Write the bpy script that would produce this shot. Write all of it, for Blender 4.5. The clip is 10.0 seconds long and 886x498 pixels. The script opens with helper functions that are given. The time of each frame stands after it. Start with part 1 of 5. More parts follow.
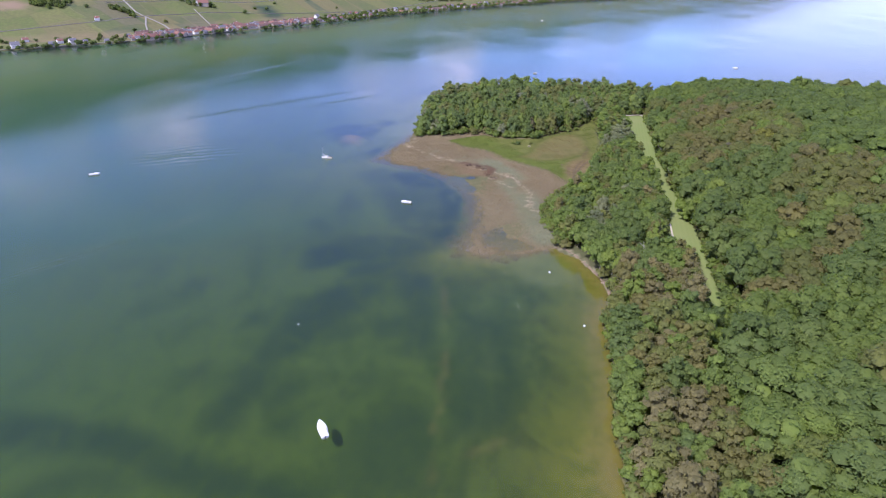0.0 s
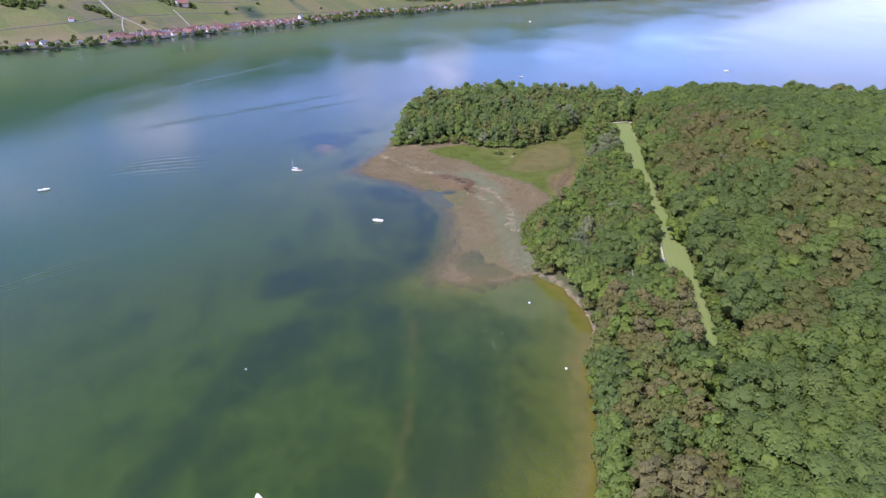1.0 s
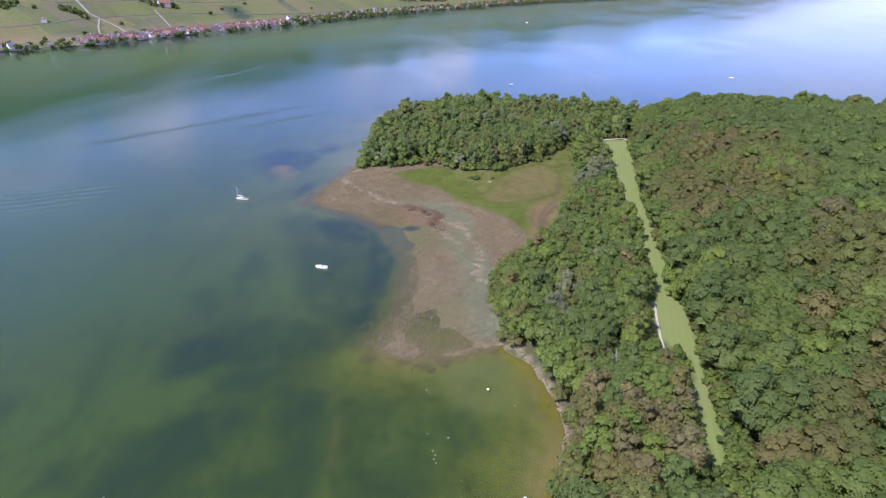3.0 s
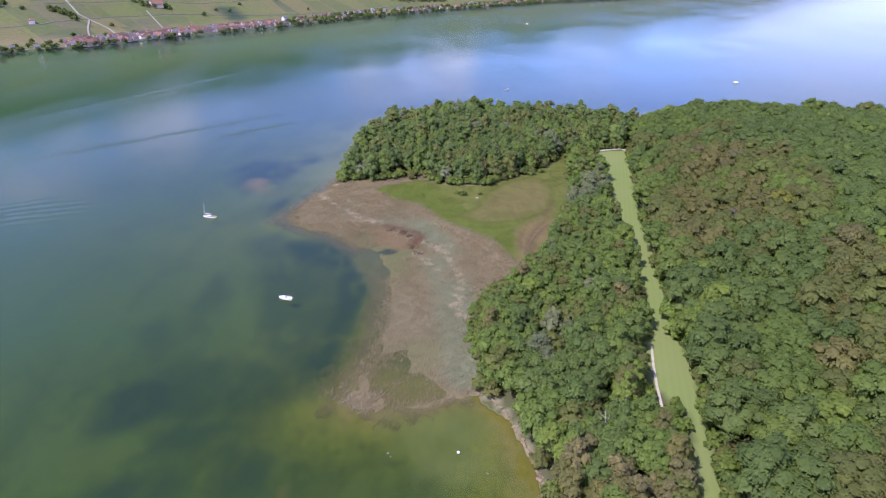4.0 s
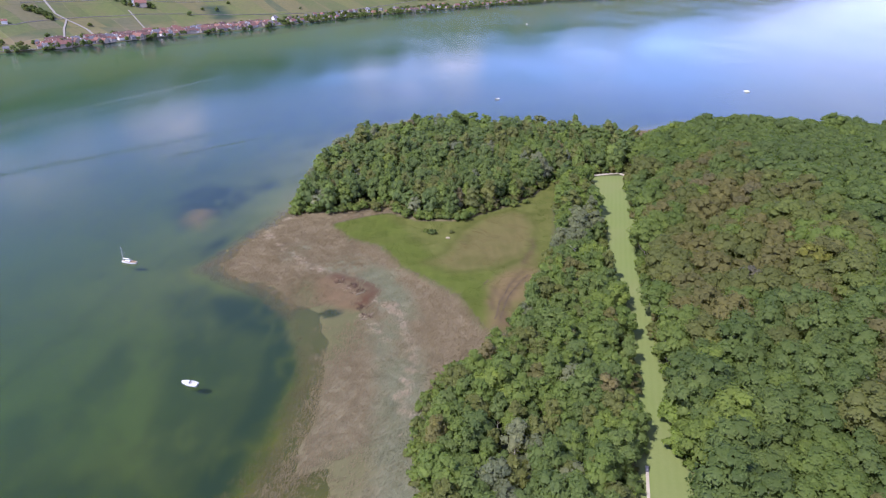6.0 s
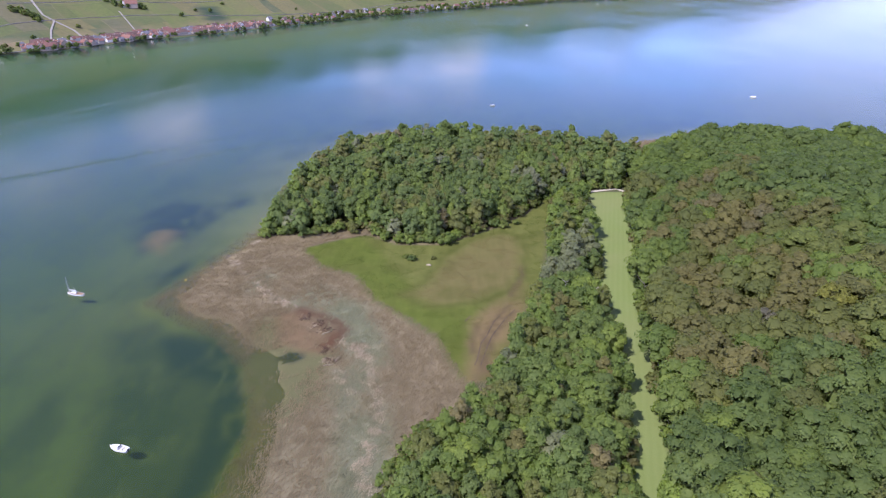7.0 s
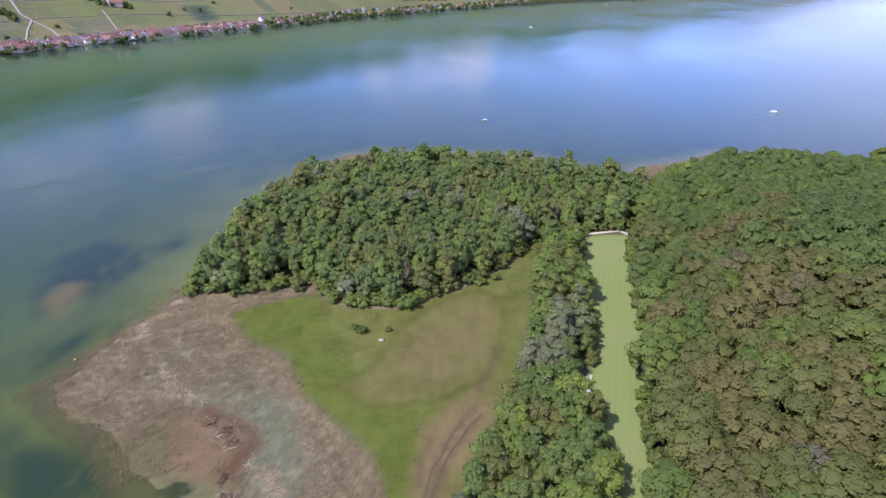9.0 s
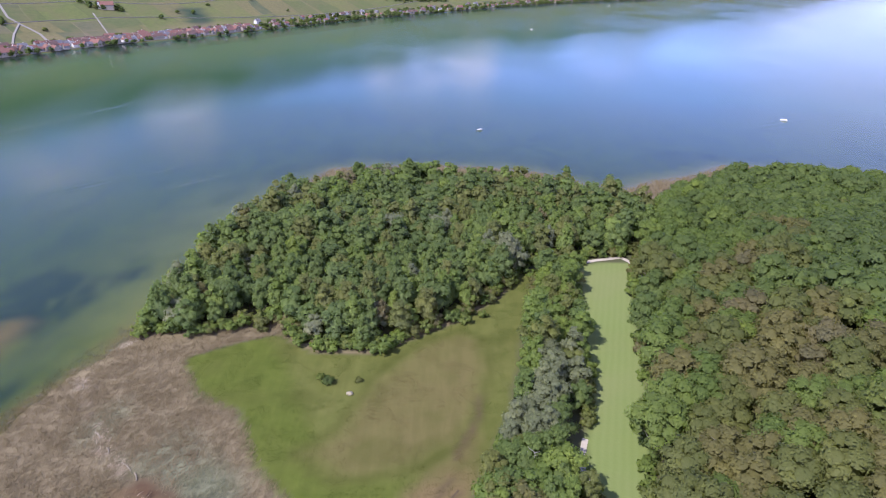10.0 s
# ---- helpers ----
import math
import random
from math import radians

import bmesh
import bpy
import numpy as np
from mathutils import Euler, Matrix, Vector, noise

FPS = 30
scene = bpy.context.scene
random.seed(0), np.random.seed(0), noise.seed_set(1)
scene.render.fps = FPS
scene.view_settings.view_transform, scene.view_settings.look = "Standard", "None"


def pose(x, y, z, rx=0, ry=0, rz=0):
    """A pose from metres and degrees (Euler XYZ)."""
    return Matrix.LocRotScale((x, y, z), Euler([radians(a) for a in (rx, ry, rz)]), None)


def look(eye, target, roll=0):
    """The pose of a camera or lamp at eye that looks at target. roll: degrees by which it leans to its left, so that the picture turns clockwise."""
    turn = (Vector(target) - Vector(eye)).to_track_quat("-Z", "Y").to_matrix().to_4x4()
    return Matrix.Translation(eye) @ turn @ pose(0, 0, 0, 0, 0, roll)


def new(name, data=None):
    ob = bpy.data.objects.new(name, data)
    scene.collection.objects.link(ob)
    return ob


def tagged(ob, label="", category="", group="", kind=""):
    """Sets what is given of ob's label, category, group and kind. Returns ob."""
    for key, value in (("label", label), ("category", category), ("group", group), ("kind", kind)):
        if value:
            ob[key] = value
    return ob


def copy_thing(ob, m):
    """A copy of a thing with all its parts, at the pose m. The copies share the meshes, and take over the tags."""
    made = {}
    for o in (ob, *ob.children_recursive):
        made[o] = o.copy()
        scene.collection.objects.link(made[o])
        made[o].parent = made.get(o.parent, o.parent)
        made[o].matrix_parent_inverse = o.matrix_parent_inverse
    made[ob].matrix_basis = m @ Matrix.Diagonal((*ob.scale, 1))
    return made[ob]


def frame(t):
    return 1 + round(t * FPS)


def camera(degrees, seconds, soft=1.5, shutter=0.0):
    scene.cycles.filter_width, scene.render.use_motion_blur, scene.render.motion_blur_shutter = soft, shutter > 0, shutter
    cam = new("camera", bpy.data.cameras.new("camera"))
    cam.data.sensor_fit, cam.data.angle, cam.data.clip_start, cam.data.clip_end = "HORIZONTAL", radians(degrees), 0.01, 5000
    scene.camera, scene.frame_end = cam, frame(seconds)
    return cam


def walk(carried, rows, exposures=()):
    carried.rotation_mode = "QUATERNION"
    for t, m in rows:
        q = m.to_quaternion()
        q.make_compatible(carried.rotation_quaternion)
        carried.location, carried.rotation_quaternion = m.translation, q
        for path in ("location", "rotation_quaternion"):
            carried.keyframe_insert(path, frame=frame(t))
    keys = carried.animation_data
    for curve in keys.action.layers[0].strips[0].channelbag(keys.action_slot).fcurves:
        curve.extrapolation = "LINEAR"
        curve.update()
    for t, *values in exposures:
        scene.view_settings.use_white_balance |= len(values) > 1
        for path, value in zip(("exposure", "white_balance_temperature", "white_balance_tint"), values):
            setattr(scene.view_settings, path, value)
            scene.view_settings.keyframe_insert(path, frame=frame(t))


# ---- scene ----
cam = camera(72.0, 10.0, soft=1.2)
PATH = [
    (0, (-7.365, -21.454, 105.266), (-7.337, -19.643, 104.417), 0.4),
    (0.5, (-3.639, -10.096, 105.368), (-3.603, -8.286, 104.519), 0.4),
    (1, (0.54, 1.468, 105.535), (0.596, 3.277, 104.686), 0.5),
    (1.5, (4.863, 12.732, 105.515), (4.923, 14.542, 104.666), 0.6),
    (2, (9.645, 24.411, 105.707), (9.704, 26.221, 104.857), 0.6),
    (2.5, (14.545, 36.075, 105.942), (14.599, 37.884, 105.09), 0.6),
    (4, (29.341, 71.04, 106.629), (29.381, 72.848, 105.775), 0.6),
    (4.5, (33.803, 82.598, 106.851), (33.837, 84.405, 105.996), 0.6),
    (5, (38.399, 94.836, 107.163), (38.429, 96.642, 106.305), 0.6),
    (5.5, (42.53, 106.787, 107.334), (42.559, 108.592, 106.474), 0.7),
    (7, (55.411, 143.752, 108.006), (55.429, 145.556, 107.144), 0.7),
    (7.5, (59.492, 156.223, 108.096), (59.506, 158.026, 107.231), 0.7),
    (8, (63.526, 169.312, 108.269), (63.536, 171.115, 107.403), 0.7),
    (8.5, (67.322, 181.919, 108.458), (67.325, 183.722, 107.592), 0.7),
    (9, (71.009, 195.109, 108.834), (71.005, 196.911, 107.966), 1.0),
    (9.5, (74.588, 207.737, 109.185), (74.579, 209.539, 108.317), 0.9),
    (10, (78.019, 220.014, 109.277), (78.005, 221.816, 108.411), 0.9),
]
walk(cam, [(t, look(eye, target, roll)) for t, eye, target, roll in PATH], [(0.0, 1.0, 5850, 21.5), (10.0, 1.0, 5850, 21.5)])

# ---- world and sun ----
SUN_TURN, SUN_HEIGHT = 230.0, 53.0          # degrees clockwise from +y, degrees above the horizon
world = bpy.data.worlds.new("sky")
scene.world = world
world.use_nodes = True
wn, wl = world.node_tree.nodes, world.node_tree.links
wn.clear()
w_out, w_bg = wn.new("ShaderNodeOutputWorld"), wn.new("ShaderNodeBackground")
sky = wn.new("ShaderNodeTexSky")
sky.sky_type, sky.sun_disc = "NISHITA", False
sky.sun_elevation, sky.sun_rotation = radians(SUN_HEIGHT), radians(SUN_TURN)
sky.altitude, sky.air_density, sky.dust_density, sky.ozone_density = 500, 0.9, 0.0, 4.0
w_co = wn.new("ShaderNodeTexCoord")
w_map = wn.new("ShaderNodeMapping")
w_map.inputs["Scale"].default_value = (1.0, 1.0, 2.2)
w_noise = wn.new("ShaderNodeTexNoise")
w_noise.inputs["Scale"].default_value, w_noise.inputs["Detail"].default_value = 5.0, 6.0
wl.new(w_co.outputs["Generated"], w_map.inputs["Vector"])
wl.new(w_map.outputs["Vector"], w_noise.inputs["Vector"])


def sky_math(op, a, b):
    n = wn.new("ShaderNodeMath")
    n.operation = op
    for k, v in enumerate((a, b)):
        if isinstance(v, bpy.types.NodeSocket):
            wl.new(v, n.inputs[k])
        else:
            n.inputs[k].default_value = v
    return n.outputs[0]


# fair-weather clouds: (degrees right of +y, degrees up, breadth, density)
CLOUDS = [(-4, 8.5, 4.5, 0.5), (1.5, 8, 3.0, 0.7), (13.5, 6.5, 3.5, 0.36), (27, 4.0, 6, 0.12), (-24, 12.3, 3.6, 0.6), (-34, 13.6, 4.5, 0.62), (-30, 17, 4, 0.3), (-17, 11, 3, 0.25),
          (-70, 25, 20, 1.0), (-120, 30, 22, 1.0), (120, 28, 24, 1.0), (180, 35, 26, 1.0), (20, 55, 16, 0.7)]
cover = 0.04
for turn, up, breadth, density in CLOUDS:
    dot = wn.new("ShaderNodeVectorMath")
    dot.operation = "DOT_PRODUCT"
    ca, ce = radians(turn), radians(up)
    dot.inputs[1].default_value = (math.sin(ca) * math.cos(ce), math.cos(ca) * math.cos(ce), math.sin(ce))
    wl.new(w_co.outputs["Generated"], dot.inputs[0])
    reach = wn.new("ShaderNodeMapRange")
    reach.interpolation_type = "SMOOTHSTEP"
    wl.new(dot.outputs["Value"], reach.inputs["Value"])
    reach.inputs["From Min"].default_value = math.cos(radians(breadth * 1.25))
    reach.inputs["From Max"].default_value = math.cos(radians(breadth * 0.2))
    reach.inputs["To Max"].default_value = density
    cover = sky_math("MAXIMUM", reach.outputs[0], cover)
puff = wn.new("ShaderNodeMapRange")
puff.inputs["From Min"].default_value, puff.inputs["From Max"].default_value = 0.36, 0.56
wl.new(w_noise.outputs["Fac"], puff.inputs["Value"])
w_mix = wn.new("ShaderNodeMix")
w_mix.data_type = "RGBA"
w_mix.inputs["B"].default_value = (7.8, 7.0, 7.9, 1)      # sunlit cumulus, in the sky's own units
wl.new(sky_math("MULTIPLY", cover, puff.outputs[0]), w_mix.inputs["Factor"])
w_tone = wn.new("ShaderNodeMix")
w_tone.data_type, w_tone.blend_type = "RGBA", "MULTIPLY"
w_tone.inputs["Factor"].default_value = 1.0
w_tone.inputs["B"].default_value = (1.07, 0.98, 1.36, 1)
wl.new(sky.outputs["Color"], w_tone.inputs["A"])
wl.new(w_tone.outputs["Result"], w_mix.inputs["A"])
# a hazy lavender bank of cloud low over the far end of the lake, out of view: added to dim the white horizon that the
# water mirrors
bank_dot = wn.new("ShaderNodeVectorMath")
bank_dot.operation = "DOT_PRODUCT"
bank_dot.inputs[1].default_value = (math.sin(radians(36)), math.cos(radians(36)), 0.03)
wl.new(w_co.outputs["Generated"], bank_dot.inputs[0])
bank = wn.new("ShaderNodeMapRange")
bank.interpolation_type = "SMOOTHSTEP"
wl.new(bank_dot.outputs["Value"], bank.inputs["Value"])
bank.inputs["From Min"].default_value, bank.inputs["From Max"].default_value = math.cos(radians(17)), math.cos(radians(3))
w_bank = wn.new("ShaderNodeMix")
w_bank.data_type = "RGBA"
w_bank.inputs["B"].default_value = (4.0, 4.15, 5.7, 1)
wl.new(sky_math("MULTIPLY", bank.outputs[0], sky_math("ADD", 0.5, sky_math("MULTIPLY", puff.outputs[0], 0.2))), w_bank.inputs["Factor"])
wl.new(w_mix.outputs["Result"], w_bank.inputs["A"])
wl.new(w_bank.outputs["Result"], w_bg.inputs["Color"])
w_bg.inputs["Strength"].default_value = 0.15
wl.new(w_bg.outputs["Background"], w_out.inputs["Surface"])

sun = new("sun", bpy.data.lights.new("sun", "SUN"))
sun.data.energy, sun.data.angle, sun.data.color = 3.8, radians(0.5), (1.0, 0.95, 0.87)
sa, sh = radians(SUN_TURN), radians(SUN_HEIGHT)
sun.matrix_world = look((math.sin(sa) * math.cos(sh) * 900, math.cos(sa) * math.cos(sh) * 900, math.sin(sh) * 900), (0, 0, 0))


# ---- materials ----
class Nodes:
    """A material under construction: short calls for the common nodes."""

    def __init__(self, name):
        self.mat = bpy.data.materials.new(name)
        self.mat.use_nodes = True
        self.n, self.l = self.mat.node_tree.nodes, self.mat.node_tree.links
        self.n.clear()
        self.out = self.n.new("ShaderNodeOutputMaterial")

    def put(self, socket, value):
        if isinstance(value, bpy.types.NodeSocket):
            self.l.new(value, socket)
        elif isinstance(value, tuple) and len(value) == 3 and socket.type == "RGBA":
            socket.default_value = (*value, 1)
        else:
            socket.default_value = value

    def where(self, scale=(1, 1, 1), turn=0.0, local=False):
        if local:
            co = self.n.new("ShaderNodeTexCoord").outputs["Object"]
        else:
            co = self.n.new("ShaderNodeNewGeometry").outputs["Position"]
        m = self.n.new("ShaderNodeMapping")
        m.inputs["Scale"].default_value = scale
        m.inputs["Rotation"].default_value = (0, 0, radians(turn))
        self.l.new(co, m.inputs["Vector"])
        return m.outputs["Vector"]

    def noise(self, vec, scale, detail=4.0, rough=0.55, distortion=0.0):
        t = self.n.new("ShaderNodeTexNoise")
        self.put(t.inputs["Vector"], vec)
        t.inputs["Scale"].default_value, t.inputs["Detail"].default_value = scale, detail
        t.inputs["Roughness"].default_value, t.inputs["Distortion"].default_value = rough, distortion
        return t.outputs["Fac"]

    def wave(self, vec, scale, distortion=0.0, detail=2.0):
        t = self.n.new("ShaderNodeTexWave")
        self.put(t.inputs["Vector"], vec)
        t.inputs["Scale"].default_value, t.inputs["Distortion"].default_value = scale, distortion
        t.inputs["Detail"].default_value = detail
        return t.outputs["Fac"]

    def ramp(self, fac, stops):
        r = self.n.new("ShaderNodeValToRGB")
        self.put(r.inputs["Fac"], fac)
        e = r.color_ramp.elements
        while len(e) < len(stops):
            e.new(0.5)
        for k, (p, c) in zip(e, stops):
            k.position = p
            k.color = (c, c, c, 1) if isinstance(c, (int, float)) else (*c, 1)
        return r.outputs["Color"]

    def mix(self, fac, a, b, blend="MIX"):
        m = self.n.new("ShaderNodeMix")
        m.data_type, m.blend_type = "RGBA", blend
        self.put(m.inputs["Factor"], fac)
        self.put(m.inputs[6], a)
        self.put(m.inputs[7], b)
        return m.outputs[2]

    def math(self, op, a, b=0.0, c=0.0, clamp=False):
        m = self.n.new("ShaderNodeMath")
        m.operation, m.use_clamp = op, clamp
        for k, v in enumerate((a, b, c)):
            self.put(m.inputs[k], v)
        return m.outputs[0]

    def attr(self, name):
        a = self.n.new("ShaderNodeAttribute")
        a.attribute_name = name
        return a.outputs["Fac"]

    def height(self):
        sp = self.n.new("ShaderNodeSeparateXYZ")
        self.l.new(self.n.new("ShaderNodeNewGeometry").outputs["Position"], sp.inputs[0])
        return sp.outputs["Z"]

    def bump(self, height, strength=0.5, distance=0.1):
        b = self.n.new("ShaderNodeBump")
        self.put(b.inputs["Height"], height)
        b.inputs["Strength"].default_value, b.inputs["Distance"].default_value = strength, distance
        return b.outputs["Normal"]

    def surface(self, color, rough=0.8, metal=0.0, normal=None, spec=0.3):
        p = self.n.new("ShaderNodeBsdfPrincipled")
        self.put(p.inputs["Base Color"], color)
        self.put(p.inputs["Roughness"], rough)
        p.inputs["Metallic"].default_value = metal
        p.inputs["Specular IOR Level"].default_value = spec
        if normal is not None:
            self.put(p.inputs["Normal"], normal)
        self.l.new(p.outputs[0], self.out.inputs["Surface"])
        return self.mat


def plain(name, color, rough=0.6, metal=0.0, grain=6.0, vary=0.18, spec=0.3):
    """A worn surface of one colour: mottled at two scales, slightly uneven."""
    m = Nodes(name)
    co = m.where(local=True)
    big, fine = m.noise(co, grain * 0.25, 3), m.noise(co, grain, 5)
    dark = tuple(c * (1 - vary) for c in color)
    c = m.mix(m.ramp(big, [(0.35, 0.0), (0.65, 1.0)]), dark, color)
    c = m.mix(m.math("MULTIPLY", fine, 0.35), c, tuple(c * (1 - 1.6 * vary) for c in color))
    return m.surface(c, rough, metal, m.bump(fine, 0.15, 0.02), spec)


def foliage(name, tint=None, lift=1.18, tone=(1, 1, 1)):
    """Leaves: a colour for each tree, a shift from bough to bough and from leaf to leaf."""
    m = Nodes(name)
    info = m.n.new("ShaderNodeObjectInfo")
    geo = m.n.new("ShaderNodeNewGeometry")
    if tint is None:
        base = m.ramp(m.attr("tint"), [(p, tuple(lift * v * k for v, k in zip(c, tone))) for p, c in PALETTE])
    else:
        base = m.mix(info.outputs["Random"], tuple(c * k for c, k in zip(tint, (0.92, 0.94, 0.94))), tuple(c * k for c, k in zip(tint, (1.12, 1.08, 1.06))))
    bough = m.attr("bough")
    base = m.mix(bough, m.mix(1.0, base, (0.90, 0.92, 0.92), "MULTIPLY"), m.mix(1.0, base, (1.10, 1.08, 1.06), "MULTIPLY"))
    co = m.where()
    fine = m.noise(co, 4.6, 3, 0.75)
    base = m.mix(m.ramp(fine, [(0.34, 0.5), (0.5, 0.0)]), base, m.mix(1.0, base, (0.68, 0.71, 0.71), "MULTIPLY"))
    leaf = geo.outputs["Random Per Island"]
    base = m.mix(m.ramp(leaf, [(0.0, 0.6), (0.4, 0.0)]), base, m.mix(1.0, base, (0.64, 0.68, 0.68), "MULTIPLY"))
    base = m.mix(m.ramp(leaf, [(0.55, 0.0), (1.0, 0.9)]), base, m.mix(1.0, base, (1.30, 1.27, 1.14), "MULTIPLY"))
    nor = m.bump(fine, 0.25, 0.2)
    d, t = m.n.new("ShaderNodeBsdfPrincipled"), m.n.new("ShaderNodeBsdfTranslucent")
    m.put(d.inputs["Base Color"], base)
    d.inputs["Roughness"].default_value, d.inputs["Specular IOR Level"].default_value = 0.6, 0.22
    m.put(d.inputs["Normal"], nor)
    m.put(t.inputs["Normal"], nor)
    m.put(t.inputs["Color"], m.mix(1.0, base, (1.15, 1.2, 0.6), "MULTIPLY"))
    s = m.n.new("ShaderNodeMixShader")
    s.inputs[0].default_value = 0.6
    m.l.new(d.outputs[0], s.inputs[1])
    m.l.new(t.outputs[0], s.inputs[2])
    m.l.new(s.outputs[0], m.out.inputs["Surface"])
    return m.mat


# leaf colours along the pick: deep green, mid green, fresh green, olive, brownish, grey willow
PALETTE = [(0.0, (0.101, 0.138, 0.044)), (0.25, (0.117, 0.159, 0.045)), (0.45, (0.146, 0.194, 0.042)),
           (0.62, (0.133, 0.147, 0.045)), (0.8, (0.144, 0.138, 0.050)), (0.9, (0.160, 0.145, 0.068)), (1.0, (0.150, 0.166, 0.090))]


def palette(p):
    for (p0, c0), (p1, c1) in zip(PALETTE, PALETTE[1:]):
        if p <= p1:
            k = (p - p0) / (p1 - p0)
            return tuple(a + (b - a) * k for a, b in zip(c0, c1))
    return PALETTE[-1][1]


BARK = plain("bark", (0.17, 0.14, 0.11), 0.9, grain=4.0, vary=0.35)
PALE_BARK = plain("pale_bark", (0.36, 0.33, 0.28), 0.9, grain=4.0, vary=0.3)


def ground_material():
    m = Nodes("ground")
    co = m.where()
    fine, mid, wide = m.noise(co, 1.3, 6, 0.65), m.noise(co, 0.22, 5), m.noise(co, 0.035, 4)
    z = m.height()
    # lake bed: pale marl in the shallows, olive algae, dark silt; the deepest stops carry the water's blue-green
    # scatter
    depth = m.math("MULTIPLY_ADD", z, -0.1, m.math("MULTIPLY", m.math("SUBTRACT", mid, 0.5), 0.05))
    bed = m.ramp(depth, [(0.0, (0.21, 0.158, 0.070)), (0.020, (0.23, 0.180, 0.068)), (0.036, (0.190, 0.166, 0.046)), (0.058, (0.150, 0.152, 0.022)), (0.085, (0.118, 0.132, 0.010)), (0.115, (0.092, 0.112, 0.006)), (0.16, (0.060, 0.086, 0.008)),
                         (0.25, (0.052, 0.084, 0.012)), (0.42, (0.058, 0.096, 0.016)), (0.6, (0.060, 0.102, 0.026)), (0.8, (0.046, 0.106, 0.048)), (1.0, (0.044, 0.118, 0.066))])
    # far out, light scattered back by deep water is put into the bed colour
    bed = m.mix(m.attr("deep"), bed, (0.098, 0.205, 0.205))
    weed_n = m.noise(m.where((1, 0.6, 1), 25), 0.12, 6, 0.6, 0.6)
    weed = m.math("MULTIPLY", m.attr("weed"), m.ramp(weed_n, [(0.3, 0.4), (0.52, 1.0)]))
    mottle = m.noise(m.where((1, 0.5, 1), 20), 0.05, 6, 0.62, 1.0)
    near_bed = m.ramp(depth, [(0.0, 0.25), (0.06, 0.5), (0.12, 0.9), (0.28, 0.8), (0.5, 0.6), (0.75, 0.2)])
    bed = m.mix(m.math("MULTIPLY", near_bed, m.ramp(mottle, [(0.36, 0.7), (0.55, 0.0)])), bed, m.mix(1.0, bed, (0.34, 0.46, 0.60), "MULTIPLY"))
    bed = m.mix(m.math("MULTIPLY", near_bed, m.ramp(mottle, [(0.55, 0.0), (0.70, 0.5)])), bed, (0.080, 0.112, 0.022))
    tuft = m.noise(m.where((1, 0.7, 1), 30), 0.32, 6, 0.7, 0.8)
    bed = m.mix(m.math("MULTIPLY", near_bed, m.ramp(tuft, [(0.36, 0.75), (0.5, 0.0)])), bed, m.mix(1.0, bed, (0.50, 0.60, 0.72), "MULTIPLY"))
    bed = m.mix(m.math("MULTIPLY", near_bed, m.ramp(tuft, [(0.54, 0.0), (0.68, 0.6)])), bed, m.mix(1.0, bed, (1.45, 1.38, 1.30), "MULTIPLY"))
    bed = m.mix(m.attr("marl"), bed, m.mix(mid, (0.17, 0.19, 0.085), (0.22, 0.23, 0.12)))
    bed = m.mix(weed, bed, (0.014, 0.034, 0.024))
    light = m.math("MULTIPLY", m.attr("shoal"), m.ramp(weed_n, [(0.35, 0.5), (0.65, 1.0)]))
    sunk = m.mix(m.attr("flood"), m.mix(mid, (0.195, 0.160, 0.085), (0.255, 0.205, 0.115)), m.mix(mid, (0.135, 0.126, 0.056), (0.175, 0.156, 0.076)))
    bed = m.mix(m.math("MULTIPLY", m.attr("reed"), 0.8), bed, sunk)
    bed = m.mix(m.attr("murk"), bed, m.mix(mid, (0.070, 0.074, 0.026), (0.100, 0.094, 0.040)))
    bed = m.mix(m.math("MULTIPLY", m.attr("pool"), 0.8), bed, (0.030, 0.036, 0.020))
    bed = m.mix(light, bed, (0.215, 0.150, 0.064))
    # bare soil and litter under the trees
    soil = m.mix(mid, (0.075, 0.060, 0.035), (0.060, 0.080, 0.028))
    # reeds: last year's pink-brown straw, grey-green shoots, pale broken ridges
    straw = m.mix(m.ramp(mid, [(0.3, 0.0), (0.7, 1.0)]), (0.136, 0.108, 0.058), (0.162, 0.130, 0.072))
    straw = m.mix(m.math("MULTIPLY", fine, 0.4), straw, (0.100, 0.082, 0.048))
    green_reed = m.mix(fine, (0.108, 0.116, 0.066), (0.142, 0.146, 0.086))
    reed = m.mix(m.attr("fresh"), straw, green_reed)
    reed = m.mix(m.math("MULTIPLY", m.attr("flood"), 0.95), reed, m.mix(fine, (0.070, 0.072, 0.028), (0.092, 0.088, 0.038)))
    reed = m.mix(m.attr("pool"), reed, (0.030, 0.032, 0.022))
    reed = m.mix(m.math("MULTIPLY", m.attr("rust"), 0.8), reed, m.mix(mid, (0.092, 0.060, 0.028), (0.125, 0.082, 0.042)))
    reed = m.mix(m.math("MULTIPLY", m.attr("pale"), m.ramp(fine, [(0.35, 0.2), (0.6, 1.0)])), reed, (0.27, 0.22, 0.15))
    # meadow: lush rim, dry brown middle
    grassy = m.mix(m.ramp(mid, [(0.3, 0.0), (0.7, 1.0)]), (0.078, 0.088, 0.018), (0.102, 0.106, 0.026))
    deep_green = m.mix(m.ramp(mid, [(0.3, 0.0), (0.7, 1.0)]), (0.056, 0.076, 0.009), (0.078, 0.098, 0.014))
    lush = m.mix(m.math("MULTIPLY", m.attr("lush"), m.ramp(wide, [(0.3, 0.75), (0.5, 1.0)])), grassy, deep_green)
    dry = m.mix(mid, (0.102, 0.088, 0.028), (0.120, 0.094, 0.038))
